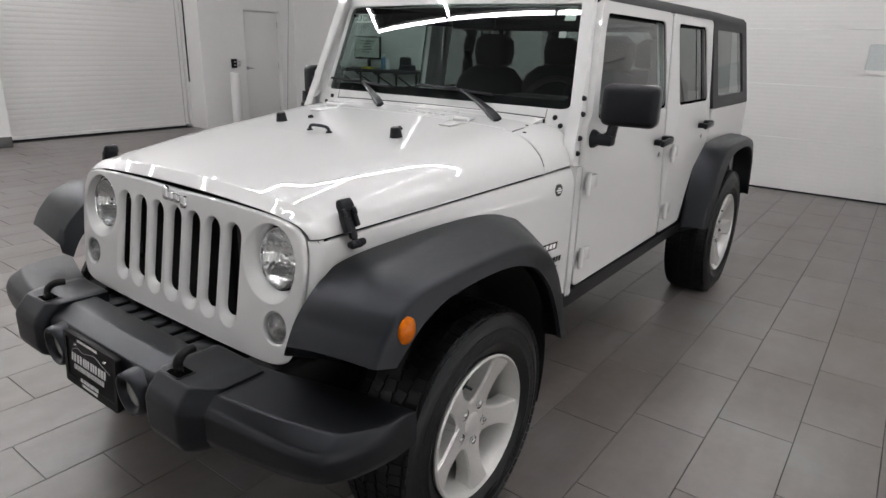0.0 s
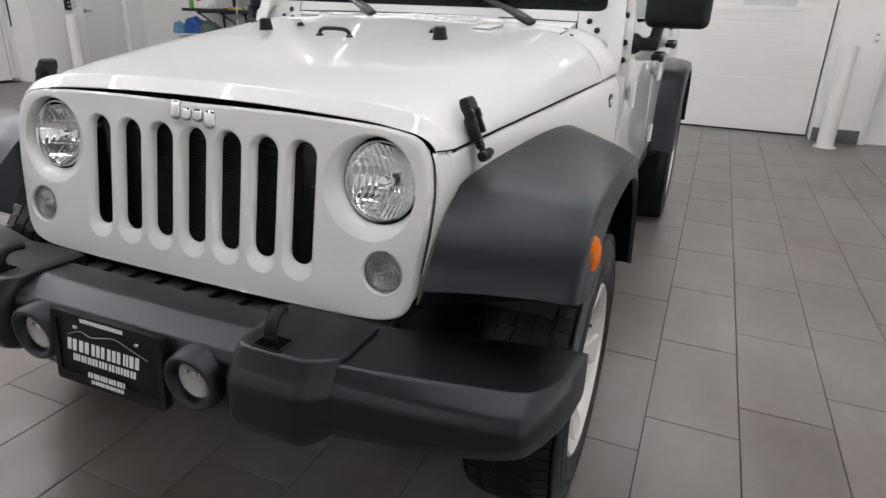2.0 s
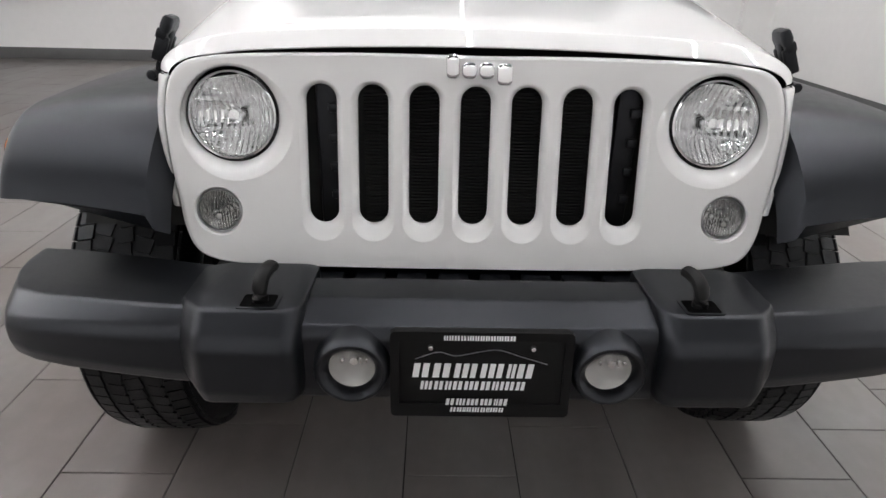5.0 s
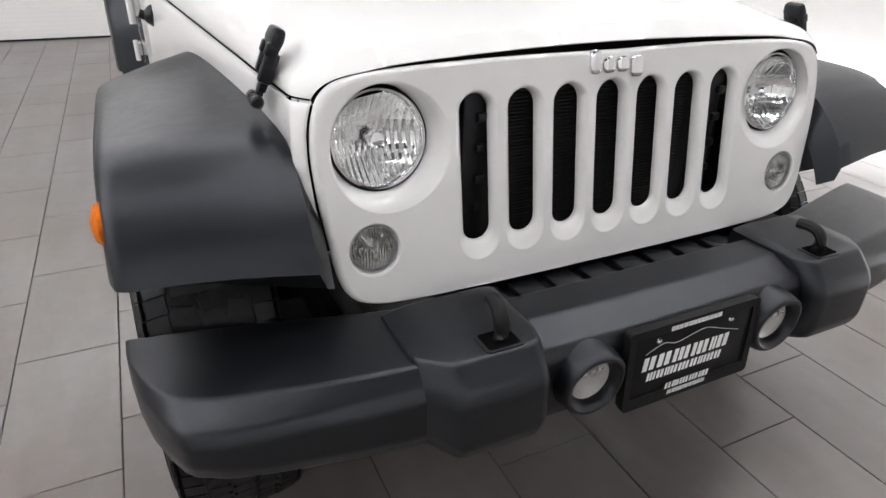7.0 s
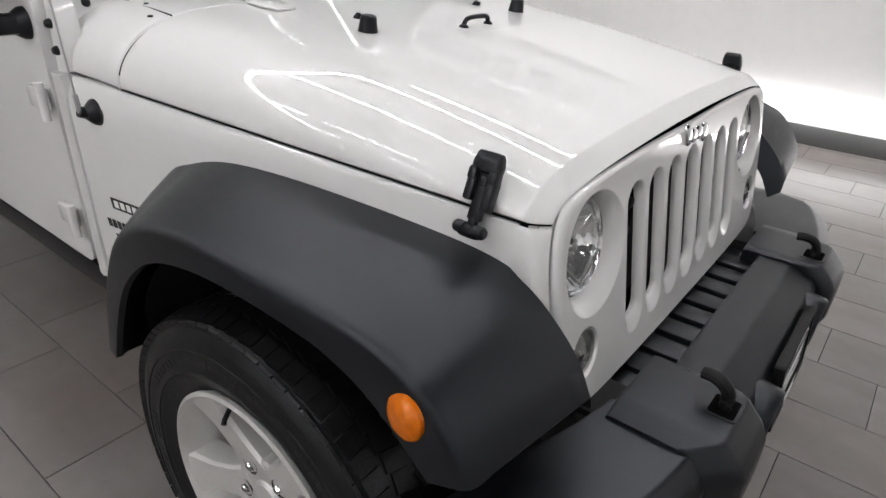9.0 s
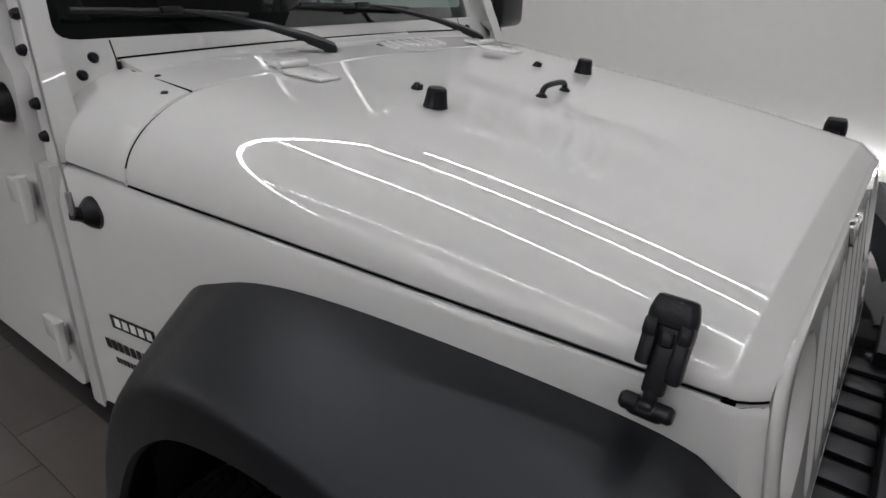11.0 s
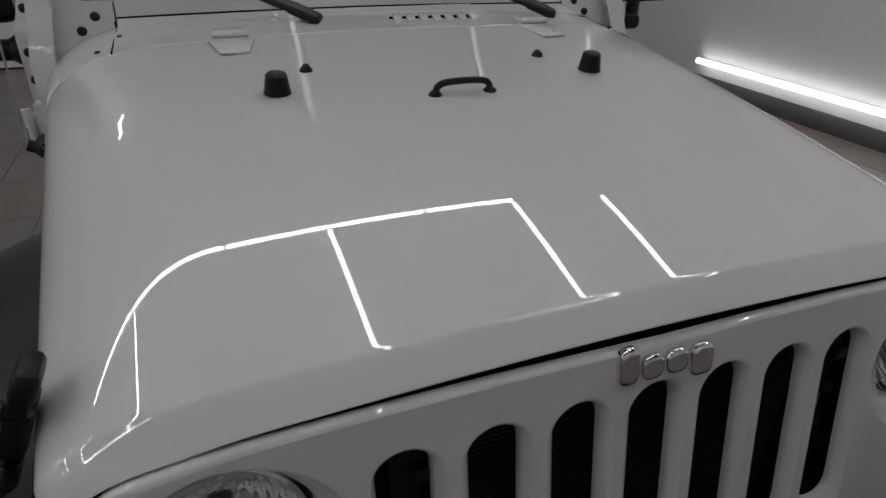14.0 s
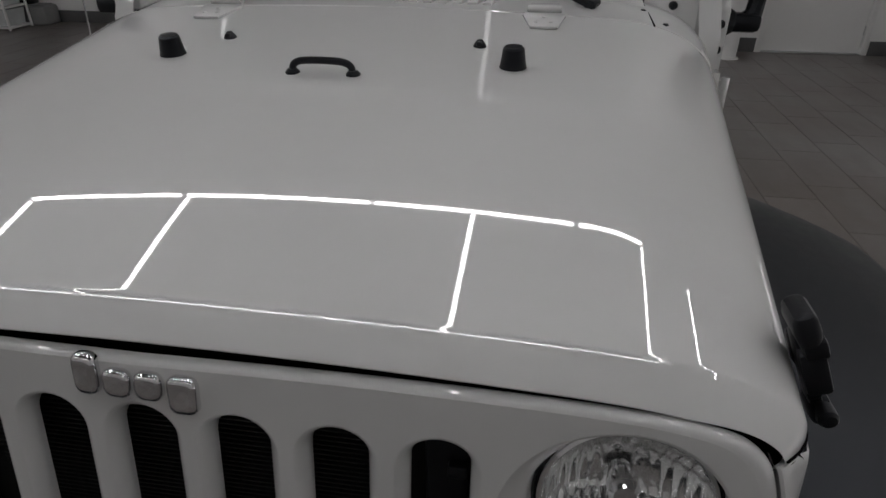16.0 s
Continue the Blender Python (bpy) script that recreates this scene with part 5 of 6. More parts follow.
# ---- cowl, windshield frame, wipers ----
def cowl():
    bm = bmesh.new()
    rings = []
    for y, up in ((0.573, -0.016), (0.5755, -0.004), (0.579, 0.0), (0.62, 0.001), (0.68, 0.002), (0.74, 0.003), (0.80, 0.003), (0.84, 0.0)):
        rings.append([(x, y, z + up) for x, z in full(hood_section(min(y, 0.76)))])
    bridge(bm, rings, closed=False)
    part("cowl", bm, PAINT, CAR, "white cowl panel below the windshield")
    for k in range(7):
        x = 0.005 + 0.034 * k
        # black strip on the closed cowl, the painted shade between two louvres
        bm = bmesh.new()
        prism(bm, [(x + 0.003, 0.625), (x + 0.013, 0.625), (x + 0.030, 0.690), (x + 0.020, 0.690)], hood_z(x, 0.655) - 0.002, hood_z(x, 0.655) + 0.0012, "z")
        for v in bm.verts:
            v.co.z += 0.10 * (v.co.y - 0.655)
        part("vent_slot_shade", bm, SEAM, CAR, "dark slanted strip painting the shade in a cowl vent slot")
        bm = bmesh.new()
        prism(bm, [(x + 0.0135, 0.620), (x + 0.0335, 0.620), (x + 0.0505, 0.695), (x + 0.0305, 0.695)], hood_z(x, 0.655) - 0.002, hood_z(x, 0.655) + 0.0085, "z", 0.003)
        for v in bm.verts:
            v.co.z += 0.10 * (v.co.y - 0.655)
        part("cowl_vent_louvre", bm, PAINT, CAR)
    # raised rear lip that meets the windshield frame
    bm = bmesh.new()
    out = Vector((0, -0.535, 0.214)).normalized()
    rings = []
    for k in range(41):
        x = -0.592 + 1.184 * k / 40
        v = 0.086 - 0.04 * x * x
        z, edge = hood_z(x, 0.735), Vector(ws(x, v)) + out * 0.003
        rings.append([(x, 0.716, hood_z(x, 0.716) - 0.001), (x, 0.735, z + 0.0030), (x, 0.760, z + 0.004 + 0.30 * max(0.0, edge.z - z - 0.004)), tuple(edge + out * 0.004 - Vector((0, 0, 0.002))), tuple(edge), tuple(edge - out * 0.012)])
    ends = [[(x, y, min(z, hood_z(x, y) - 0.002)) for x, y, z in ring] for ring in (rings[0], rings[-1])]
    bridge(bm, [ends[0]] + rings + [ends[1]], closed=False)
    part("cowl_lip", bm, PAINT, CAR)
    # thin black rod painting the shade in the gap below the frame
    bm = bmesh.new()
    pipe(bm, [Vector(ws(x, 0.0895 - 0.04 * x * x)) + out * 0.0006 for x in [-0.594 + 1.188 * k / 24 for k in range(25)]], 0.0026, 6)
    part("frame_gap_shade", bm, SEAM, CAR, "thin dark line painting the shade below the windshield frame")
    for lo, hi in ((-0.060, 0.045), (0.0465, 0.226), (0.2275, 0.300)):
        bm = bmesh.new()
        c = Vector(ws(0, 0.066)) + out * 0.011
        pipe(bm, [(lo, c.y, c.z), (lo + 0.002, c.y, c.z), (hi - 0.002, c.y, c.z), (hi, c.y, c.z)], [0.0075, 0.0095, 0.0095, 0.0075], 14)
        part("windshield_hinge_barrel", bm, PAINT, CAR)
    for s in (-1, 1):
        # black rods on the closed panels paint the shade of the side gaps
        bm = bmesh.new()
        pipe(bm, [(s * 0.596, y, hood_z(0.596, y) + 0.0002) for y in [0.575 + 0.20 * k / 10 for k in range(11)]], 0.0022, 6)
        part("cowl_gap_shade", bm, SEAM, CAR, "dark line painting the shade in the gap beside the cowl panel")
        bm = bmesh.new()
        pipe(bm, [Vector(ws(s * 0.597, v)) + out * 0.0004 for v in (0.0, 0.05, 0.10, 0.140)], 0.0015, 6)
        part("frame_side_shade", bm, SEAM, CAR)
        bm = bmesh.new()
        box(bm, Vector(ws(s * 0.598, 0.046)) + out * 0.004, (0.006, 0.012, 0.020), 0.002)
        part("cowl_plug", bm, BLACK, CAR)
    for s in (-1, 1):
        for x, y in ((0.625, 0.615), (0.585, 0.700)):
            bm = bmesh.new()
            lathe(bm, [(0.0, 0.005), (0.005, 0.0045), (0.008, 0.0)], 12, "z", (s * x, y, hood_z(x, y)))
            part("cowl_screw", bm, BLACK, CAR)


def lean(y, z):
    """How far the upper body leans in above the belt line."""
    return 0.800 - max(0.0, z - 1.25) * 0.145


def ws(x, v):
    """A place on the windshield's plane."""
    return (x, 0.812 + 0.214 * v, 1.238 + 0.535 * v)


def windshield():
    bm = bmesh.new()
    outer = [(-0.772, -0.32), (0.772, -0.32), (0.766, 0.10), (0.722, 0.96), (0.702, 1.0), (-0.702, 1.0), (-0.722, 0.96), (-0.766, 0.10)]
    hole = []
    for x, v, r in ((0.695, 0.147, 0.0), (0.672, 0.915, 0.0), (-0.672, 0.915, 0.0), (-0.695, 0.147, 0.0)):
        hole.append((x, v))
    def corner(pts, r):
        out = []
        for i, p in enumerate(pts):
            a, b, p = np.array(pts[i - 1]), np.array(pts[(i + 1) % len(pts)]), np.array(p)
            u, w = (a - p) / np.linalg.norm(a - p), (b - p) / np.linalg.norm(b - p)
            out += [tuple((p + u * r) * (1 - t) ** 2 + 2 * t * (1 - t) * p + (p + w * r) * t * t) for t in (0, 0.25, 0.5, 0.75, 1)]
        return out
    outer, hole = corner(outer, 0.03), corner(hole, 0.045)
    loops = holed(bm, outer, [hole], ws)
    n = Vector((0, -0.535, 0.214)).normalized()
    def sunk(pts, d, f=1.0):
        return [tuple(Vector(ws(x * f, v)) - n * d) for x, v in pts]
    wallring(bm, loops[0], [sunk(outer, 0.006, 1.008), sunk(outer, 0.05, 1.010)])
    wallring(bm, loops[1], [sunk(hole, 0.032)])
    part("windshield_frame", bm, PAINT, CAR, "white fold-down windshield frame")
    def bowed(pts, d):
        return [tuple(Vector(ws(x, v)) + n * (0.006 - 0.055 * x * x - d)) for x, v in pts]
    def fine(pts):
        out = []
        for p, q in zip(pts, pts[1:] + pts[:1]):
            m = 12
            out += [(p[0] + (q[0] - p[0]) * i / m, p[1] + (q[1] - p[1]) * i / m) for i in range(m)]
        return out
    bm, rows = bmesh.new(), []
    band = [(x * 0.960, 0.147 + 0.070 + (v - 0.147) * 0.885) for x, v in hole]
    bridge(bm, [bowed(fine(ring), 0.0025) for ring in (hole, band)])
    part("glass_border", bm, GLOSSBLACK, CAR, "black printed border of the windshield")
    bm = bmesh.new()
    for k in range(25):
        v = 0.142 + 0.778 * k / 24
        w = 0.699 - 0.023 * (v - 0.142) / 0.778
        rows.append(bowed([(-w + 2 * w * i / 40, v) for i in range(41)], 0.0))
    bridge(bm, rows, closed=False)
    g = part("windshield_glass", bm, WINDOW, CAR, "tinted windshield glass reflecting tube lamps")
    g.visible_shadow = False
    # black bolts on the frame's lower corners and sides
    for s in (-1, 1):
        for x, v in ((0.672, 0.030), (0.640, 0.085)):
            bm = bmesh.new()
            lathe(bm, [(0.0, -0.008), (0.006, -0.0075), (0.010, -0.003), (0.0115, 0.002)], 14, "y")
            ob = part("frame_bolt", bm, BLACK, CAR)
            ob.matrix_basis = Matrix.Translation(Vector(ws(s * x, v)) + n * 0.001) @ pose(0, 0, 0, -22, 0, 0)
        for y, z in ((0.768, 1.162), (0.776, 1.220), (0.802, 1.309), (0.818, 1.368)):
            bm = bmesh.new()
            lathe(bm, [(0.0, 0.010), (0.007, 0.009), (0.010, 0.004), (0.0115, -0.004)], 14, "x", (s * (lean(y, z) - 0.020), y, z), s)
            part("frame_bolt", bm, BLACK, CAR)
    # stickers
    bm = bmesh.new()
    prism(bm, [(-0.630, 0.775), (-0.510, 0.775), (-0.505, 0.855), (-0.622, 0.855)], 0.0, 0.001, "z")
    for v in bm.verts:
        v.co = Vector(ws(v.co.x, v.co.y)) - n * (0.019 + v.co.z)
    part("stock_sticker", bm, PAPER, CAR, "small pale paper sticker behind the glass")
    txt = bpy.data.curves.new("sticker_text", "FONT")
    txt.body, txt.size, txt.align_x, txt.align_y = "23T283", 0.040, "CENTER", "CENTER"
    me = bpy.data.meshes.new_from_object(new("font_source", txt))
    bpy.data.objects.remove(bpy.data.objects["font_source"])
    me.materials.append(GLOSSBLACK)
    ob = new("sticker_number", me)
    ob.parent = CAR
    ob.matrix_basis = Matrix.Translation(Vector(ws(-0.567, 0.815)) - n * 0.0175) @ pose(0, 0, 0, 68, 0, 0)
    bm = bmesh.new()
    prism(bm, [(0.560, 0.800), (0.610, 0.800), (0.606, 0.890), (0.560, 0.890)], 0.0, 0.001, "z")
    for v in bm.verts:
        v.co = Vector(ws(v.co.x, v.co.y)) - n * (0.019 + v.co.z)
    part("toll_sticker", bm, PAPER, CAR, "small pale green sticker behind the glass")


def wiper(px, ex, b0, b1):
    t = new("wiper")
    t.parent = CAR
    tagged(t, "black windshield wiper resting on the glass")
    n = Vector((0, -0.535, 0.214)).normalized()
    p, e = Vector((px, 0.668, hood_z(px, 0.668) + 0.014)), Vector(ws(ex, 0.215)) + n * 0.030
    bm = bmesh.new()
    lathe(bm, [(0.0, 0.012), (0.010, 0.011), (0.013, 0.006), (0.014, -0.02)], 16, "z", p - Vector((0, 0, 0.012)))
    part("pivot_cap", bm, BLACK, t)
    # broad flat arm with a blunt heel, a step and a slim end
    bm = bmesh.new()
    d = (e - p).normalized()
    across = d.cross(Vector((0, -0.35, 1)).normalized()).normalized()
    up = across.cross(d).normalized()
    rings = []
    for k, w, h, lift in ((-0.06, 0.012, 0.008, 0.000), (-0.045, 0.017, 0.014, 0.001), (0.05, 0.0185, 0.018, 0.004), (0.16, 0.0185, 0.017, 0.008), (0.19, 0.0165, 0.014, 0.010), (0.45, 0.0125, 0.011, 0.013), (0.75, 0.008, 0.008, 0.009), (0.97, 0.006, 0.007, 0.001), (1.0, 0.004, 0.004, 0.0)):
        c = p + (e - p) * k + up * lift
        rings.append([tuple(c + across * a * w + up * b * h) for a, b in ((-1, -0.5), (-1, 0.2), (-0.7, 0.5), (0.7, 0.5), (1, 0.2), (1, -0.5))])
    bridge(bm, rings, cap0=True, cap1=True)
    part("arm", bm, BLACK, t, angle=30)
    bm = bmesh.new()
    pts = [Vector(ws(b0 + (b1 - b0) * k / 8, 0.182 + 0.035 * k / 8 * (1 if b1 < b0 else -1) + 0.02)) + n * (0.016 + 0.008 * math.sin(math.pi * k / 8)) for k in range(9)]
    pipe(bm, pts, 0.006, 6)
    part("blade_frame", bm, BLACK, t)
    bm = bmesh.new()
    pipe(bm, [q - n * (0.010 + 0.006 * math.sin(math.pi * k / 8)) for k, q in enumerate(pts)], 0.004, 4)
    part("blade_rubber", bm, RUBBER, t)
    bm = bmesh.new()
    box(bm, pts[4] + n * 0.006, (0.05, 0.016, 0.016), 0.004)
    part("blade_clip", bm, BLACK, t)


cowl()
windshield()
wiper(0.462, 0.17, 0.33, -0.09)
wiper(-0.165, -0.43, -0.26, -0.66)


# ---- doors and cabin ----
def side_sheet(name, s, outline, hole, thick, mat, label, x_off=0.0, parent=None):
    """A panel of the body's side from an outline of (y, z), with an opening, following the lean of the cabin."""
    bm = bmesh.new()
    loops = holed(bm, outline, [hole] if hole else [], lambda a, b: (s * (lean(a, b) + x_off), a, b))
    inward = [(s * (lean(a, b) + x_off - thick), a, b) for a, b in outline]
    wallring(bm, loops[0], [[(s * (lean(a, b) + x_off - 0.004), a + 0.003 * (1 if a > 1.0 else -1) * 0, b) for a, b in outline], inward])
    if hole:
        wallring(bm, loops[1], [[(s * (lean(a, b) + x_off - thick), a, b) for a, b in hole]])
    return part(name, bm, mat, parent or CAR, label)


def round_poly(pts, r, n=4):
    out = []
    for i, p in enumerate(pts):
        a, b, p = np.array(pts[i - 1], float), np.array(pts[(i + 1) % len(pts)], float), np.array(p, float)
        la, lb = np.linalg.norm(a - p), np.linalg.norm(b - p)
        ra = min(r, la * 0.45, lb * 0.45)
        u, w = (a - p) / la, (b - p) / lb
        out += [tuple((p + u * ra) * (1 - t) ** 2 + 2 * t * (1 - t) * p + (p + w * ra) * t * t) for t in [k / n for k in range(n + 1)]]
    return out


def pane(s, hole, mat, x_off, label, parent):
    bm = bmesh.new()
    bm.faces.new([bm.verts.new((s * (lean(a, b) + x_off), a, b)) for a, b in hole])
    ob = part("window_glass", bm, mat, parent, label)
    ob.visible_shadow = False


def door_handle(s, y, z, parent):
    bm = bmesh.new()
    box(bm, (s * 0.845, y, z), (0.022, 0.155, 0.030), 0.009, turn(4, 0, 0), 3)
    box(bm, (s * 0.822, y - 0.055, z), (0.045, 0.030, 0.030), 0.008)
    box(bm, (s * 0.826, y + 0.060, z + 0.004), (0.055, 0.042, 0.040), 0.010)
    part("door_handle", bm, BLACK, parent, "black pull door handle")
    bm = bmesh.new()
    lathe(bm, [(0.0, 0.004), (0.011, 0.003), (0.012, -0.004)], 14, "x", (s * 0.803, y + 0.035, z - 0.070), s)
    part("lock_cylinder", bm, STEEL, parent)


def door_hinge(s, y, z, parent):
    bm = bmesh.new()
    box(bm, (s * 0.812, y + 0.055, z), (0.018, 0.085, 0.052), 0.004)
    box(bm, (s * 0.822, y + 0.012, z), (0.014, 0.030, 0.070), 0.005)
    pipe(bm, [(s * 0.826, y, z - 0.045), (s * 0.826, y, z + 0.045)], 0.0105, 12)
    part("door_hinge", bm, PAINT, parent, "white exposed door hinge")


def side(s):
    t = new("front_door")
    t.parent = CAR
    tagged(t, "white front door with exposed hinges and tinted window")
    out = round_poly([(0.792, 0.605), (1.838, 0.605), (1.838, 1.735), (0.985, 1.735), (0.838, 1.300), (0.792, 1.270)], 0.035)
    hole = round_poly([(0.890, 1.285), (1.735, 1.285), (1.735, 1.690), (1.020, 1.690)], 0.035)
    side_sheet("door_panel", s, out, hole, 0.045, PAINT, "", 0.002, t)
    pane(s, hole, WINDOW, -0.016, "tinted door window", t)
    bm = bmesh.new()
    rim = round_poly([(0.902, 1.297), (1.723, 1.297), (1.723, 1.678), (1.029, 1.678)], 0.035)
    loops = holed(bm, hole, [rim], lambda a, b: (s * (lean(a, b) - 0.004), a, b))
    part("window_seal", bm, SEAM, t, "black rubber window seal")
    door_handle(s, 1.665, 1.125, t)
    for z in (1.045, 0.735):
        door_hinge(s, 0.800, z, t)
    r = new("rear_door")
    r.parent = CAR
    tagged(r, "white rear door with a dark tinted window")
    out = round_poly([(1.856, 0.605), (2.20, 0.605), (2.36, 0.90), (2.60, 1.05), (2.60, 1.735), (1.856, 1.735)], 0.03)
    hole = round_poly([(1.945, 1.285), (2.485, 1.285), (2.450, 1.690), (1.945, 1.690)], 0.03)
    side_sheet("door_panel", s, out, hole, 0.045, PAINT, "", 0.002, r)
    pane(s, hole, DARKGLASS, -0.016, "dark tinted rear window", r)
    bm = bmesh.new()
    rim = round_poly([(1.957, 1.297), (2.470, 1.297), (2.437, 1.678), (1.957, 1.678)], 0.03)
    loops = holed(bm, hole, [rim], lambda a, b: (s * (lean(a, b) - 0.004), a, b))
    part("window_seal", bm, SEAM, r, "black rubber window seal")
    bm = bmesh.new()
    bridge(bm, [[(s * (lean(0, z) - 0.002), 2.35 + d, z) for d in (0, 0.020)] for z in (1.29, 1.685)], closed=False)
    part("window_divider", bm, SEAM, r)
    door_handle(s, 2.41, 1.150, r)
    for z in (1.045, 0.735):
        door_hinge(s, 1.856, z, r)
    # pillars behind the door gaps, rear quarter, hard top side
    # the surround is near-black to put shade into the door gaps
    side_sheet("door_surround", s, [(0.797, 0.575), (2.62, 0.575), (2.62, 1.755), (1.000, 1.755), (0.852, 1.300), (0.802, 1.262)], round_poly([(0.86, 0.64), (2.10, 0.64), (2.40, 1.0), (2.55, 1.10), (2.55, 1.70), (1.01, 1.70), (0.89, 1.26), (0.86, 1.22)], 0.03), 0.03, SEAM, "", -0.022)
    side_sheet("pillar_side", s, [(0.742, 1.116), (0.789, 1.116), (0.789, 1.270), (0.833, 1.302), (0.980, 1.738), (0.995, 1.765), (0.960, 1.765), (0.800, 1.330), (0.742, 1.200)], None, 0.05, PAINT, "", -0.022)
    side_sheet("cowl_side", s, [(0.745, 0.575), (0.789, 0.575), (0.789, 1.112), (0.745, 1.112)], None, 0.03, PAINT, "", -0.004)
    side_sheet("rear_quarter", s, [(2.608, 1.0), (3.54, 1.0), (3.54, 1.225), (2.608, 1.225)], None, 0.04, PAINT, "white rear quarter panel", 0.0)
    side_sheet("rear_quarter_low", s, [(3.40, 0.60), (3.54, 0.60), (3.54, 0.996), (3.40, 0.996)], None, 0.04, PAINT, "", 0.0)
    hole = round_poly([(2.720, 1.300), (3.390, 1.300), (3.330, 1.690), (2.700, 1.690)], 0.03)
    side_sheet("hardtop_side", s, round_poly([(2.608, 1.229), (3.53, 1.229), (3.45, 1.762), (2.608, 1.762)], 0.012), hole, 0.035, HARDTOP, "black grained hardtop side", 0.002)
    pane(s, hole, DARKGLASS, -0.006, "dark tinted quarter window", CAR)
    bm = bmesh.new()
    prism(bm, [(0.560, 0.515), (2.30, 0.515), (2.33, 0.570), (0.545, 0.590)], s * 0.735, s * 0.792, "x", 0.006)
    part("rocker_panel", bm, BLACK, CAR, "black sill trim")
    # badge and decal bars on the cowl side
    bm = bmesh.new()
    lathe(bm, [(0.0, 0.003), (0.020, 0.003), (0.0235, 0.0015), (0.024, -0.004)], 28, "x", (0, 0, 0), s)
    ob = part("round_badge", bm, GLOSSBLACK, CAR, "small round black and white badge")
    ob.matrix_basis = pose(s * (body_x(0.642) + 0.004), 0.642, 1.036, 0, 0, s * -7.6)
    for z, h in ((0.008, 0.004), (0.0, 0.006), (-0.009, 0.004)):
        bm = bmesh.new()
        prism(bm, rounded(0, z, 0.030 if z == 0 else 0.020, h, 0.0015, 2), s * 0.0031, s * 0.0037, "x")
        o2 = part("badge_bar", bm, WHITEINK, CAR)
        o2.matrix_basis = ob.matrix_basis.copy()
    for y0, z, w, h in ((0.530, 0.800, 0.130, 0.030), (0.545, 0.745, 0.150, 0.022), (0.585, 0.715, 0.085, 0.013)):
        n = 1 if h > 0.025 else 8
        for k in range(n):
            bm = bmesh.new()
            ww, a = w / n * (1.0 if n == 1 else 0.8), y0 + w * k / n
            pts = [(a, z), (a + ww, z), (a + ww + 0.004, z + h), (a + 0.004, z + h)]
            bm.faces.new([bm.verts.new((s * (body_x(p[0]) + 0.0056), p[0], p[1])) for p in pts])
            part("decal", bm, GLOSSBLACK, CAR, "black decal bar")
        if h > 0.025:
            for k in range(5):
                bm = bmesh.new()
                a = y0 + 0.010 + 0.023 * k
                pts = [(a, z + 0.006), (a + 0.017, z + 0.006), (a + 0.019, z + h - 0.006), (a + 0.003, z + h - 0.006)]
                bm.faces.new([bm.verts.new((s * (body_x(p[0]) + 0.0062), p[0], p[1])) for p in pts])
                part("decal_bar", bm, WHITEINK, CAR)
    # mirror
    m = new("side_mirror")
    m.parent = CAR
    tagged(m, "large black plastic side mirror" if s > 0 else "black plastic side mirror folded in")
    hold = pose(s * 0.845, 0.865, 0, 0, 0, 0) @ pose(0, 0, 0, 0, 0, 6 if s > 0 else -100)
    bm = bmesh.new()
    box(bm, (0.087 * s, 0, 1.350), (0.215, 0.095, 0.158), 0.030, None, 4)
    part("mirror_housing", bm, BLACK, m).matrix_basis = hold
    bm = bmesh.new()
    prism(bm, rounded(0.087 * s, 1.350, 0.180, 0.122, 0.02, 4), 0.046, 0.052, "y")
    part("mirror_glass", bm, CHROME, m).matrix_basis = hold
    bm = bmesh.new()
    pipe(bm, [(s * 0.845, 0.850, 1.215), (s * 0.872, 0.856, 1.235), (s * 0.878, 0.862, 1.29)], [0.022, 0.022, 0.020], 10)
    box(bm, (s * 0.845, 0.850, 1.215), (0.09, 0.05, 0.045), 0.014)
    part("mirror_arm", bm, BLACK, m)
    bm = bmesh.new()
    lathe(bm, [(0.0, 0.03), (0.026, 0.026), (0.036, 0.010), (0.038, -0.01)], 20, "x", (s * 0.800, 0.850, 1.215), s)
    part("mirror_foot", bm, BLACK, m)


side(1)
side(-1)

# roof, header, back of the cabin
bm = bmesh.new()
rings = []
for y, z, w in ((1.022, 1.752, 0.690), (1.027, 1.768, 0.695), (1.050, 1.780, 0.700), (1.6, 1.795, 0.708), (2.6, 1.800, 0.712), (3.40, 1.795, 0.708), (3.47, 1.780, 0.700), (3.49, 1.740, 0.69)):
    half = [(w * k / 10, z - 0.012 * (k / 10) ** 2) for k in range(10)] + [(w + 0.010, z - 0.016), (w + 0.022, z - 0.030), (w + 0.026, 1.735)]
    rings.append([(x, y, zz) for x, zz in full(half)])
bridge(bm, rings, closed=False)
part("hardtop_roof", bm, HARDTOP, CAR, "black grained hardtop roof")
bm = bmesh.new()
box(bm, (0, 2.255, 1.738), (1.38, 2.45, 0.012))
part("headliner", bm, SEATCLOTH, CAR)
bm = bmesh.new()
box(bm, (0, 3.52, 0.92), (1.58, 0.05, 0.66), 0.01)
box(bm, (0, 3.49, 1.25), (1.40, 0.03, 0.06), 0.01)
part("tailgate", bm, PAINT, CAR, "white tailgate")
bm = bmesh.new()
bm.faces.new([bm.verts.new(p) for p in ((-0.68, 3.50, 1.27), (0.68, 3.50, 1.27), (0.64, 3.47, 1.73), (-0.64, 3.47, 1.73))])
part("rear_glass", bm, DARKGLASS, CAR).visible_shadow = False
bm = bmesh.new()
box(bm, (0, 1.08, 1.235), (1.46, 0.38, 0.17), 0.05, None, 4)
box(bm, (0, 0.915, 1.262), (1.40, 0.08, 0.012), 0.004)
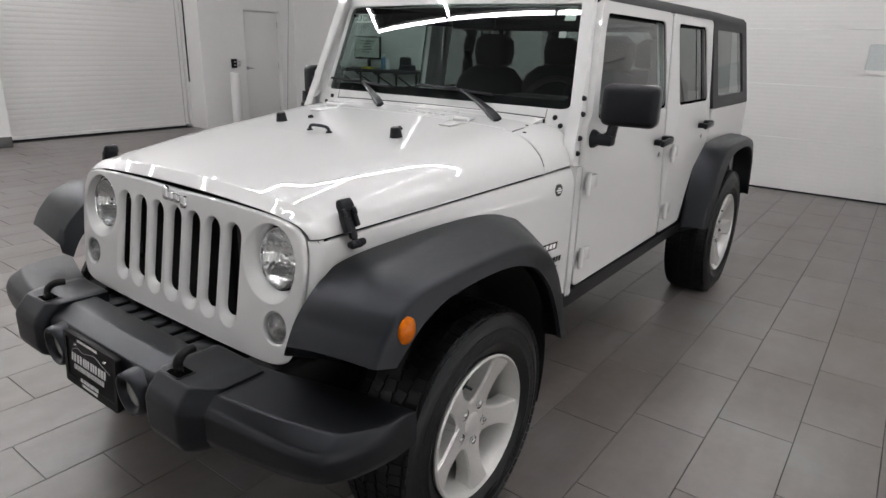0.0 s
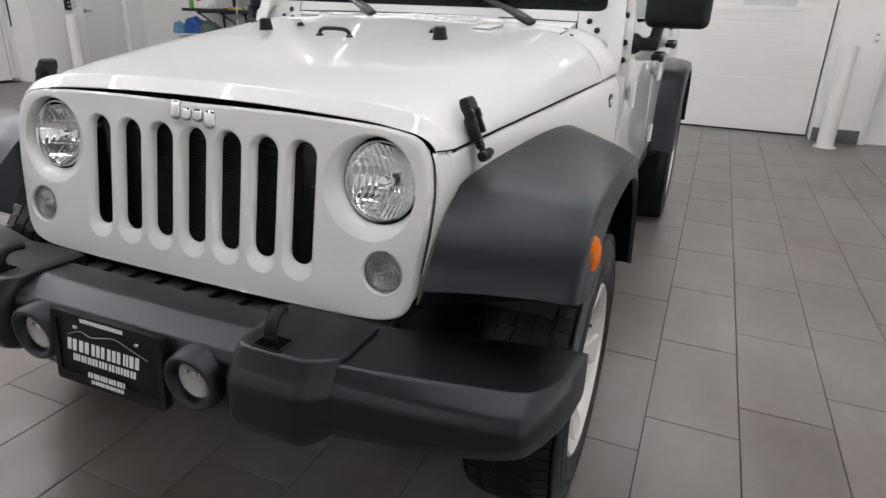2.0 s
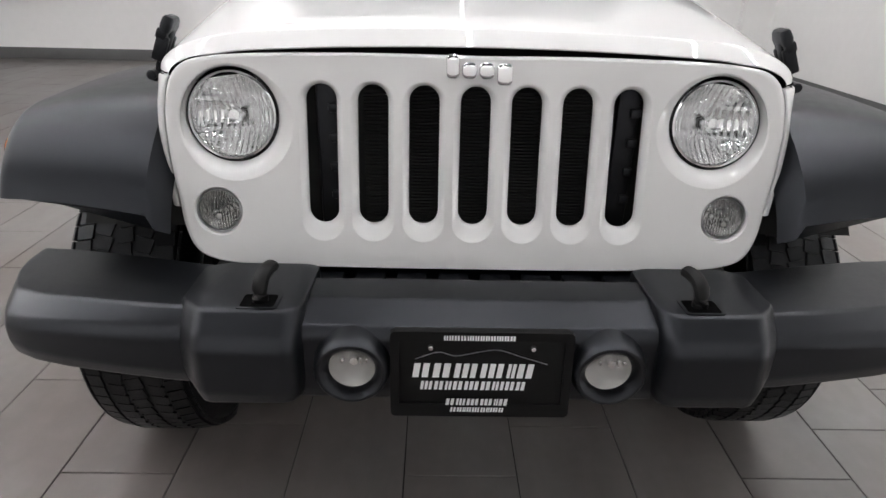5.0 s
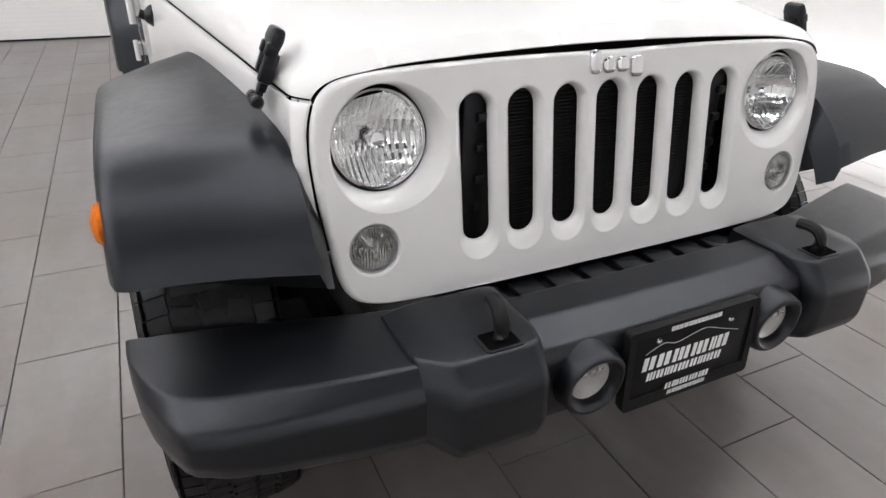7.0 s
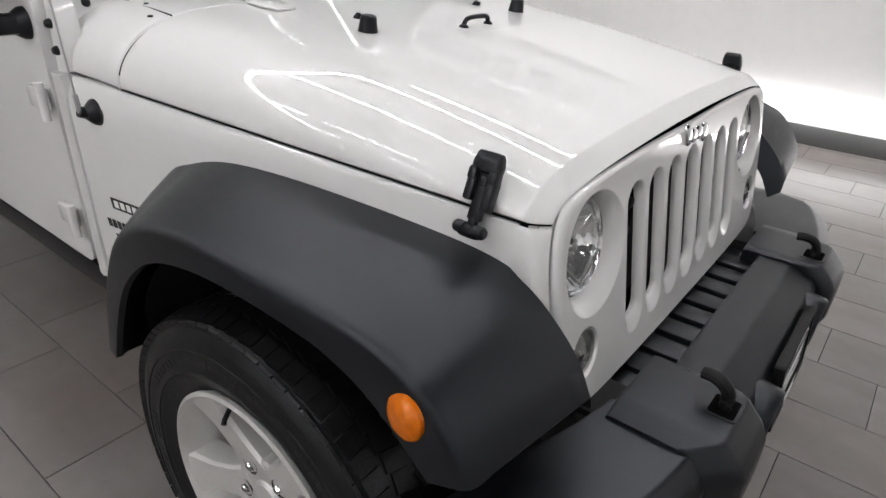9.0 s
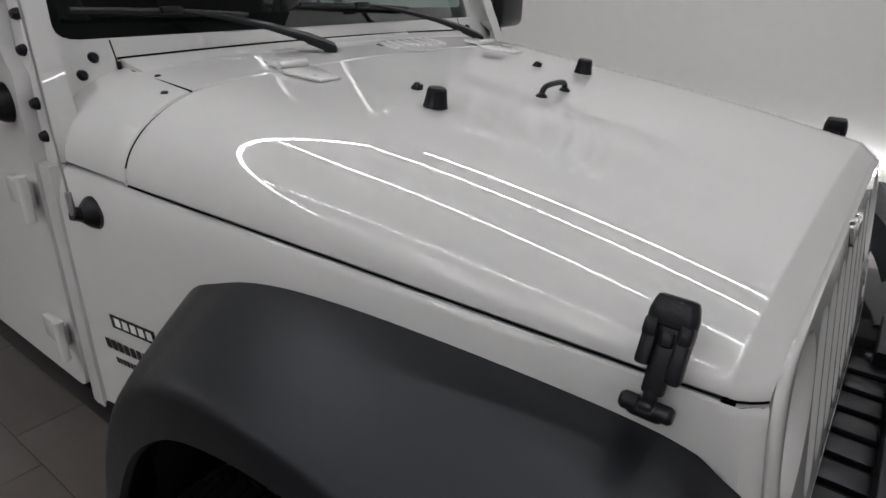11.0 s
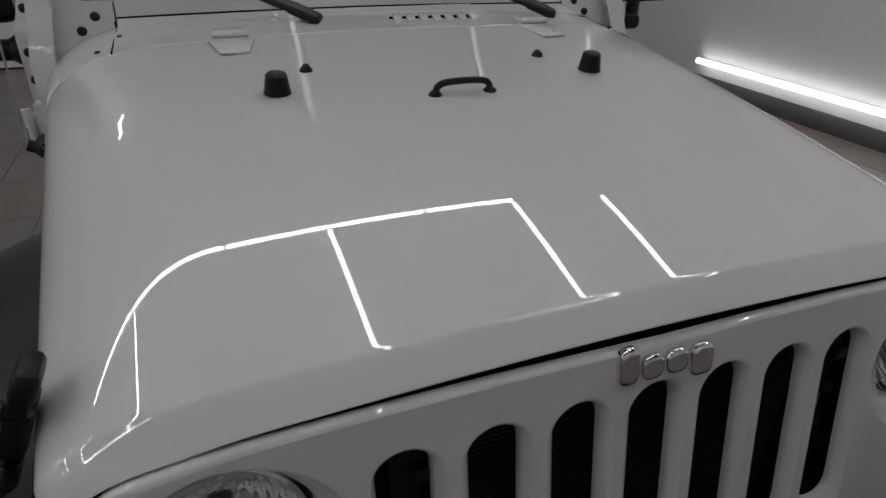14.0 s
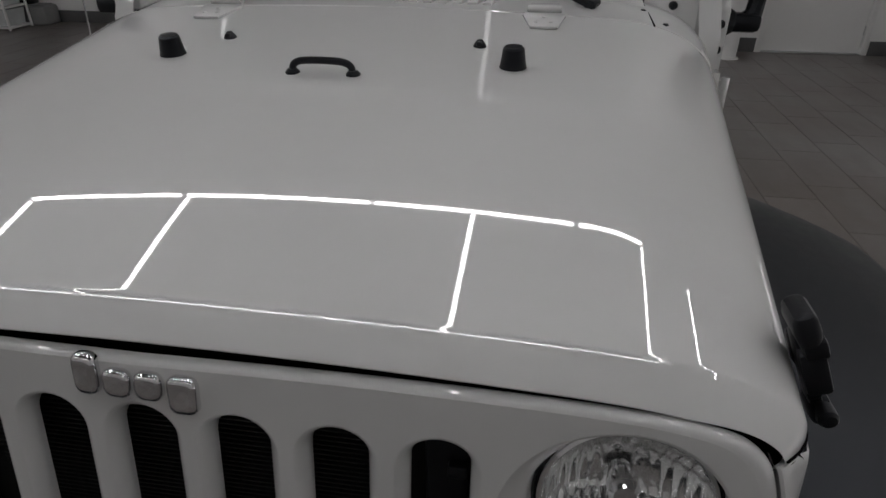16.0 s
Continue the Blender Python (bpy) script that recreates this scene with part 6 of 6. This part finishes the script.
box(bm, (0.36, 1.19, 1.310), (0.30, 0.16, 0.06), 0.025)
part("dashboard", bm, DASH, CAR, "dark plastic dashboard")
bm = bmesh.new()
prism(bm, [(0.06, 1.005), (0.42, 1.03), (0.40, 1.19), (0.00, 1.24)], 1.3215, 1.3235, "z")
part("dash_paper", bm, PAPER, CAR, "pale paper sheet lying on the dashboard")
bm = bmesh.new()
ringpts = [(0.38 + 0.185 * math.cos(a), 1.30 + 0.06 * math.sin(a), 1.240 + 0.172 * math.sin(a)) for a in [2 * math.pi * k / 32 for k in range(33)]]
pipe(bm, ringpts, 0.014, 8)
box(bm, (0.38, 1.30, 1.235), (0.14, 0.05, 0.09), 0.02, turn(-20, 0, 0))
for dx in (-1, 1):
    box(bm, (0.38 + dx * 0.11, 1.30, 1.235), (0.12, 0.02, 0.025), 0.006, turn(-20, 0, 0))
part("steering_wheel", bm, DASH, CAR, "dark steering wheel")
bm = bmesh.new()
box(bm, (0.02, 1.13, 1.655), (0.24, 0.035, 0.062), 0.016, None, 3)
pipe(bm, [(0.02, 1.13, 1.66), (0.02, 1.09, 1.70)], 0.012, 8)
part("inner_mirror", bm, BLACK, CAR, "black inside mirror")
bm = bmesh.new()
box(bm, (0, 2.2, 0.62), (1.48, 2.6, 0.10))
part("cabin_floor", bm, DASH, CAR)


def car_seat(x, y, w):
    t = new("car_seat")
    t.parent = CAR
    tagged(t, "dark grey cloth car seat with headrest")
    bm = bmesh.new()
    box(bm, (x, y - 0.24, 0.90), (w, 0.54, 0.17), 0.06, turn(5, 0, 0), 3)
    part("seat_cushion", bm, SEATCLOTH, t)
    bm = bmesh.new()
    rings = []
    for z, ww, d in ((0.88, 0.44, 0.16), (1.00, 0.48, 0.17), (1.20, 0.48, 0.16), (1.36, 0.42, 0.13), (1.42, 0.30, 0.09), (1.435, 0.2, 0.05)):
        yy = y + (z - 0.88) * 0.30
        rings.append([(x + a * w / 0.48, yy + b, z) for a, b in rounded(0, 0, ww, d, d * 0.42, 4)])
    bridge(bm, rings, cap0=True, cap1=True)
    part("backrest", bm, SEATCLOTH, t)
    bm = bmesh.new()
    rings = []
    for z, ww, d in ((1.43, 0.16, 0.06), (1.45, 0.24, 0.10), (1.52, 0.27, 0.115), (1.59, 0.25, 0.10), (1.625, 0.16, 0.05)):
        rings.append([(x + a, y + 0.18 + b, z) for a, b in rounded(0, 0, ww, d, d * 0.45, 4)])
    bridge(bm, rings, cap0=True, cap1=True)
    part("headrest", bm, SEATCLOTH, t)


car_seat(0.38, 1.78, 0.50)
car_seat(-0.38, 1.78, 0.50)
car_seat(0.34, 2.62, 0.56)
car_seat(-0.34, 2.62, 0.56)
for s in (-1, 1):
    bm = bmesh.new()
    pipe(bm, spline([(s * 0.62, 2.02, 0.70), (s * 0.62, 2.02, 1.45), (s * 0.60, 2.00, 1.66), (s * 0.58, 1.6, 1.69), (s * 0.58, 1.12, 1.66)], 6), 0.036, 10)
    part("roll_bar", bm, SEATCLOTH, CAR, "dark padded roll bar")
bm = bmesh.new()
pipe(bm, [(-0.6, 2.02, 1.68), (0.6, 2.02, 1.68)], 0.036, 10)
part("roll_bar_hoop", bm, SEATCLOTH, CAR)

# whip antenna on the passenger side
bm = bmesh.new()
lathe(bm, [(0.0, 0.022), (0.014, 0.020), (0.024, 0.010), (0.030, 0.002), (0.031, -0.004)], 20, "x", (-0.775, 0.655, 1.040), -1)
pipe(bm, [(-0.790, 0.655, 1.040), (-0.808, 0.655, 1.048)], 0.013, 10)
part("antenna_base", bm, BLACK, CAR, "round black antenna base")
bm = bmesh.new()
pipe(bm, [(-0.806, 0.655, 1.045), (-0.806, 0.660, 1.085)], 0.006, 8)
pipe(bm, [(-0.806, 0.660, 1.085), (-0.806, 0.715, 1.86)], 0.0023, 6)
part("antenna_mast", bm, STEEL, CAR, "thin metal whip antenna")

# ---- work corner by the north-west wall ----
def workbench():
    """A worktop on triangular steel wall brackets."""
    t = thing("workbench", "long black worktop on black steel wall brackets", "workbench", (-5.82, 6.82, 0))
    bm = bmesh.new()
    box(bm, (0, 0, 1.115), (1.96, 0.64, 0.045), 0.004)
    part("worktop", bm, BLACKMETAL, t)
    for x in (-0.70, -0.25, 0.17, 0.62):
        bm = bmesh.new()
        box(bm, (x, 0.305, 0.94), (0.030, 0.030, 0.305), 0.003)
        box(bm, (x, 0.0, 1.080), (0.028, 0.58, 0.022), 0.003)
        pipe(bm, [(x, 0.300, 0.800), (x, -0.270, 1.075)], 0.013, 6)
        part("wall_bracket", bm, BLACKMETAL, t)


def monitor():
    t = thing("monitor", "black framed computer monitor showing a pale page", "monitor", (-6.08, 6.86, 1.1375))
    bm = bmesh.new()
    box(bm, (0, 0, 0.008), (0.26, 0.18, 0.016), 0.006)
    part("stand_base", bm, BLACK, t)
    bm = bmesh.new()
    box(bm, (0, 0.03, 0.12), (0.06, 0.03, 0.22), 0.006)
    part("stand_neck", bm, BLACK, t)
    bm = bmesh.new()
    box(bm, (0, 0, 0.34), (0.60, 0.04, 0.38), 0.008)
    part("case", bm, BLACK, t)
    bm = bmesh.new()
    box(bm, (0, -0.0225, 0.345), (0.56, 0.003, 0.33))
    part("screen", bm, SCREEN, t, "pale page on the screen")
    for k in range(5):
        bm = bmesh.new()
        box(bm, (-0.02 * (k % 2), -0.0252, 0.45 - 0.045 * k), (0.30 - 0.05 * (k % 3), 0.001, 0.012))
        part("text_bar", bm, BLACK, t)


def bottle(at, h, r, mat, label):
    t = thing("spray_bottle", label, "bottle", at, "bottles on the bench")
    bm = bmesh.new()
    lathe(bm, [(0.0, 0.0), (r, 0.002), (r, h * 0.6), (r * 0.5, h * 0.74), (r * 0.35, h * 0.80), (0.0, h * 0.80)], 16, "z")
    part("body", bm, mat, t)
    bm = bmesh.new()
    box(bm, (0, -0.01, h * 0.88), (r * 0.8, r * 1.8, h * 0.14), 0.006)
    part("trigger", bm, WHITEINK, t)


def clutter(name, at, size, mat, label, category):
    t = thing(name, label, category, at)
    bm = bmesh.new()
    box(bm, (0, 0, size[2] / 2), size, min(size) * 0.15)
    part("body", bm, mat, t)
    bm = bmesh.new()
    box(bm, (0, 0, size[2] + 0.004), (size[0] * 0.8, size[1] * 0.8, 0.008), 0.002)
    part("lid", bm, mat, t)


def drawer_tower(at):
    t = thing("drawer_tower", "white framed tower of frosted plastic drawers", "drawers", at)
    bm = bmesh.new()
    for z in (0.03, 0.27, 0.51, 0.75):
        box(bm, (0, 0, z), (0.58, 0.40, 0.025), 0.006)
    for x in (-0.28, 0.28):
        for y in (-0.19, 0.19):
            box(bm, (x, y, 0.385), (0.025, 0.025, 0.77), 0.004)
    part("frame", bm, PANELWHITE, t)
    for z in (0.05, 0.29, 0.53):
        bm = bmesh.new()
        rings = [[(a, b, z + dz) for a, b in rounded(0, -0.005, w, d, 0.03, 3)] for dz, w, d in ((0.0, 0.48, 0.34), (0.19, 0.53, 0.37), (0.195, 0.55, 0.385), (0.195, 0.51, 0.35), (0.01, 0.46, 0.32))]
        bridge(bm, rings, cap0=True, cap1=True)
        d = part("drawer", bm, CLEARBOX, t, "frosted clear plastic drawer")
        bm = bmesh.new()
        box(bm, (0, -0.20, z + 0.16), (0.14, 0.02, 0.03), 0.006)
        part("drawer_grip", bm, PANELWHITE, d)


def cloth_heap(at, mat, size, seed, label):
    """Crumpled cloths in a soft heap."""
    bm = bmesh.new()
    bmesh.ops.create_icosphere(bm, subdivisions=4, radius=1.0)
    for v in bm.verts:
        p = v.co.copy()
        f = 1 + 0.28 * noise.fractal(p * 1.6 + Vector((seed, 0, 0)), 0.9, 2.0, 4) + 0.10 * noise.noise(p * 6 + Vector((seed, 3, 0)))
        v.co = Vector((p.x * size[0] * f, p.y * size[1] * f, max(p.z * f, -0.55) * size[2] + size[2] * 0.55))
    ob = part("crumpled_cloth", bm, mat, None, "", 80)
    ob.location = at
    return tagged(ob, label, "cloth")


def crate(at, label):
    t = thing("crate", label, "crate", at)
    for z in (0.02, 0.10, 0.18, 0.26):
        bm = bmesh.new()
        for sx, sy, cx, cy in ((0.44, 0.014, 0, -0.16), (0.44, 0.014, 0, 0.16), (0.014, 0.32, -0.213, 0), (0.014, 0.32, 0.213, 0)):
            box(bm, (cx, cy, z), (sx, sy, 0.040), 0.003)
        part("slat_ring", bm, BLACK, t)
    for cx in (-0.21, -0.07, 0.07, 0.21):
        for cy in (-0.16, 0.16):
            bm = bmesh.new()
            box(bm, (cx, cy, 0.14), (0.022, 0.022, 0.28), 0.003)
            part("upright", bm, BLACK, t)
    bm = bmesh.new()
    box(bm, (0, 0, 0.008), (0.42, 0.31, 0.012))
    part("base", bm, BLACK, t)


workbench()
monitor()
TOP = 1.1375
bottle((-6.74, 6.66, TOP), 0.24, 0.035, GREEN, "lime green spray bottle on the bench")
bottle((-6.64, 6.72, TOP), 0.22, 0.034, RED, "red topped spray bottle on the bench")
bottle((-5.60, 6.74, TOP), 0.26, 0.045, LIGHTBLUE, "pale blue cleaner bottle on the bench")
bottle((-5.48, 6.70, TOP), 0.20, 0.035, WHITEINK, "white cleaner bottle on the bench")
clutter("box_on_bench", (-6.45, 6.66, TOP), (0.22, 0.16, 0.10), WHITEINK, "small white box on the bench", "box")
clutter("yellow_case", (-5.85, 6.62, TOP), (0.20, 0.10, 0.03), YELLOW, "flat yellow case on the bench", "case")
clutter("tool_case", (-5.08, 6.74, TOP), (0.22, 0.18, 0.08), BLACK, "black tool case on the bench", "case")
clutter("tool_case", (-5.30, 6.95, TOP), (0.14, 0.16, 0.20), BLACK, "black upright case on the bench", "case")
drawer_tower((-6.57, 6.62, 0))
cloth_heap((-6.65, 6.60, 0.762), BLUE, (0.20, 0.16, 0.15), 1.0, "heap of crumpled blue cloths on the drawers")
cloth_heap((-6.37, 6.60, 0.762), GREENGREY, (0.16, 0.14, 0.12), 4.0, "heap of grey green cloths on the drawers")
cloth_heap((-6.84, 6.46, 0.762), LIGHTBLUE, (0.09, 0.09, 0.11), 7.0, "light blue cloth hanging over the drawers")
crate((-7.25, 6.62, 0), "black slatted plastic crate on the floor")
clutter("storage_case", (-6.36, 6.98, 0), (0.57, 0.28, 0.24), GREYPLASTIC, "low grey plastic case on the floor by the wall", "case")
clutter("battery_box", (-6.42, 6.98, 0.248), (0.26, 0.18, 0.17), BLACK, "black box lying on the grey case", "box")

# ---- floor tiles, 12 by 24 inches, each row shifted by a third ----
TW, TL, GRID_X, GRID_Y = 0.305, 0.6065, 0.456, -0.604


def tile_mesh():
    bm = bmesh.new()
    box(bm, (0, 0, -0.004), (TW - 0.0035, TL - 0.0035, 0.008))
    top = [e for e in bm.edges if all(v.co.z > -0.001 for v in e.verts)]
    bmesh.ops.bevel(bm, geom=top, offset=0.0012, segments=1, affect="EDGES")
    me = bpy.data.meshes.new("floor_tile")
    bm.to_mesh(me)
    bm.free()
    me.materials.append(TILE)
    return me


TILE_MESH = tile_mesh()
spots = []
for k in range(-30, 13):
    x = GRID_X + TW * (k + 0.5)
    for j in range(-13, 14):
        y = GRID_Y + 0.2022 * k % TL + TL * (j + 0.5)
        if X_LEFT - 0.5 < x - TW / 2 and x + TW / 2 < X_RIGHT + 0.31 and Y_FRONT < y and y < 7.4:
            spots.append((x, y))
spots.sort(key=lambda p: max(abs(p[0] - 0.3) / 1.15, abs(p[1] - 0.3)))
for x, y in spots[:290]:
    ob = new("floor_tile", TILE_MESH)
    ob.parent = FLOOR
    ob.location = (x, y, 0)
    ob.rotation_euler = (0, 0, math.pi if noise.noise((x * 7, y * 7, 1)) > 0 else 0)
vs, fs, base = [], [], [(v.co.x, v.co.y, v.co.z) for v in TILE_MESH.vertices]
for x, y in spots[290:]:
    o = len(vs)
    vs += [(a + x, b + y, c) for a, b, c in base]
    fs += [[o + i for i in p.vertices] for p in TILE_MESH.polygons]
rest = bpy.data.meshes.new("far_floor_tiles")
rest.from_pydata(vs, [], fs)
rest.materials.append(TILE)
far = new("far_floor_tiles", rest)
far.parent = FLOOR
tagged(far, kind="stuff")
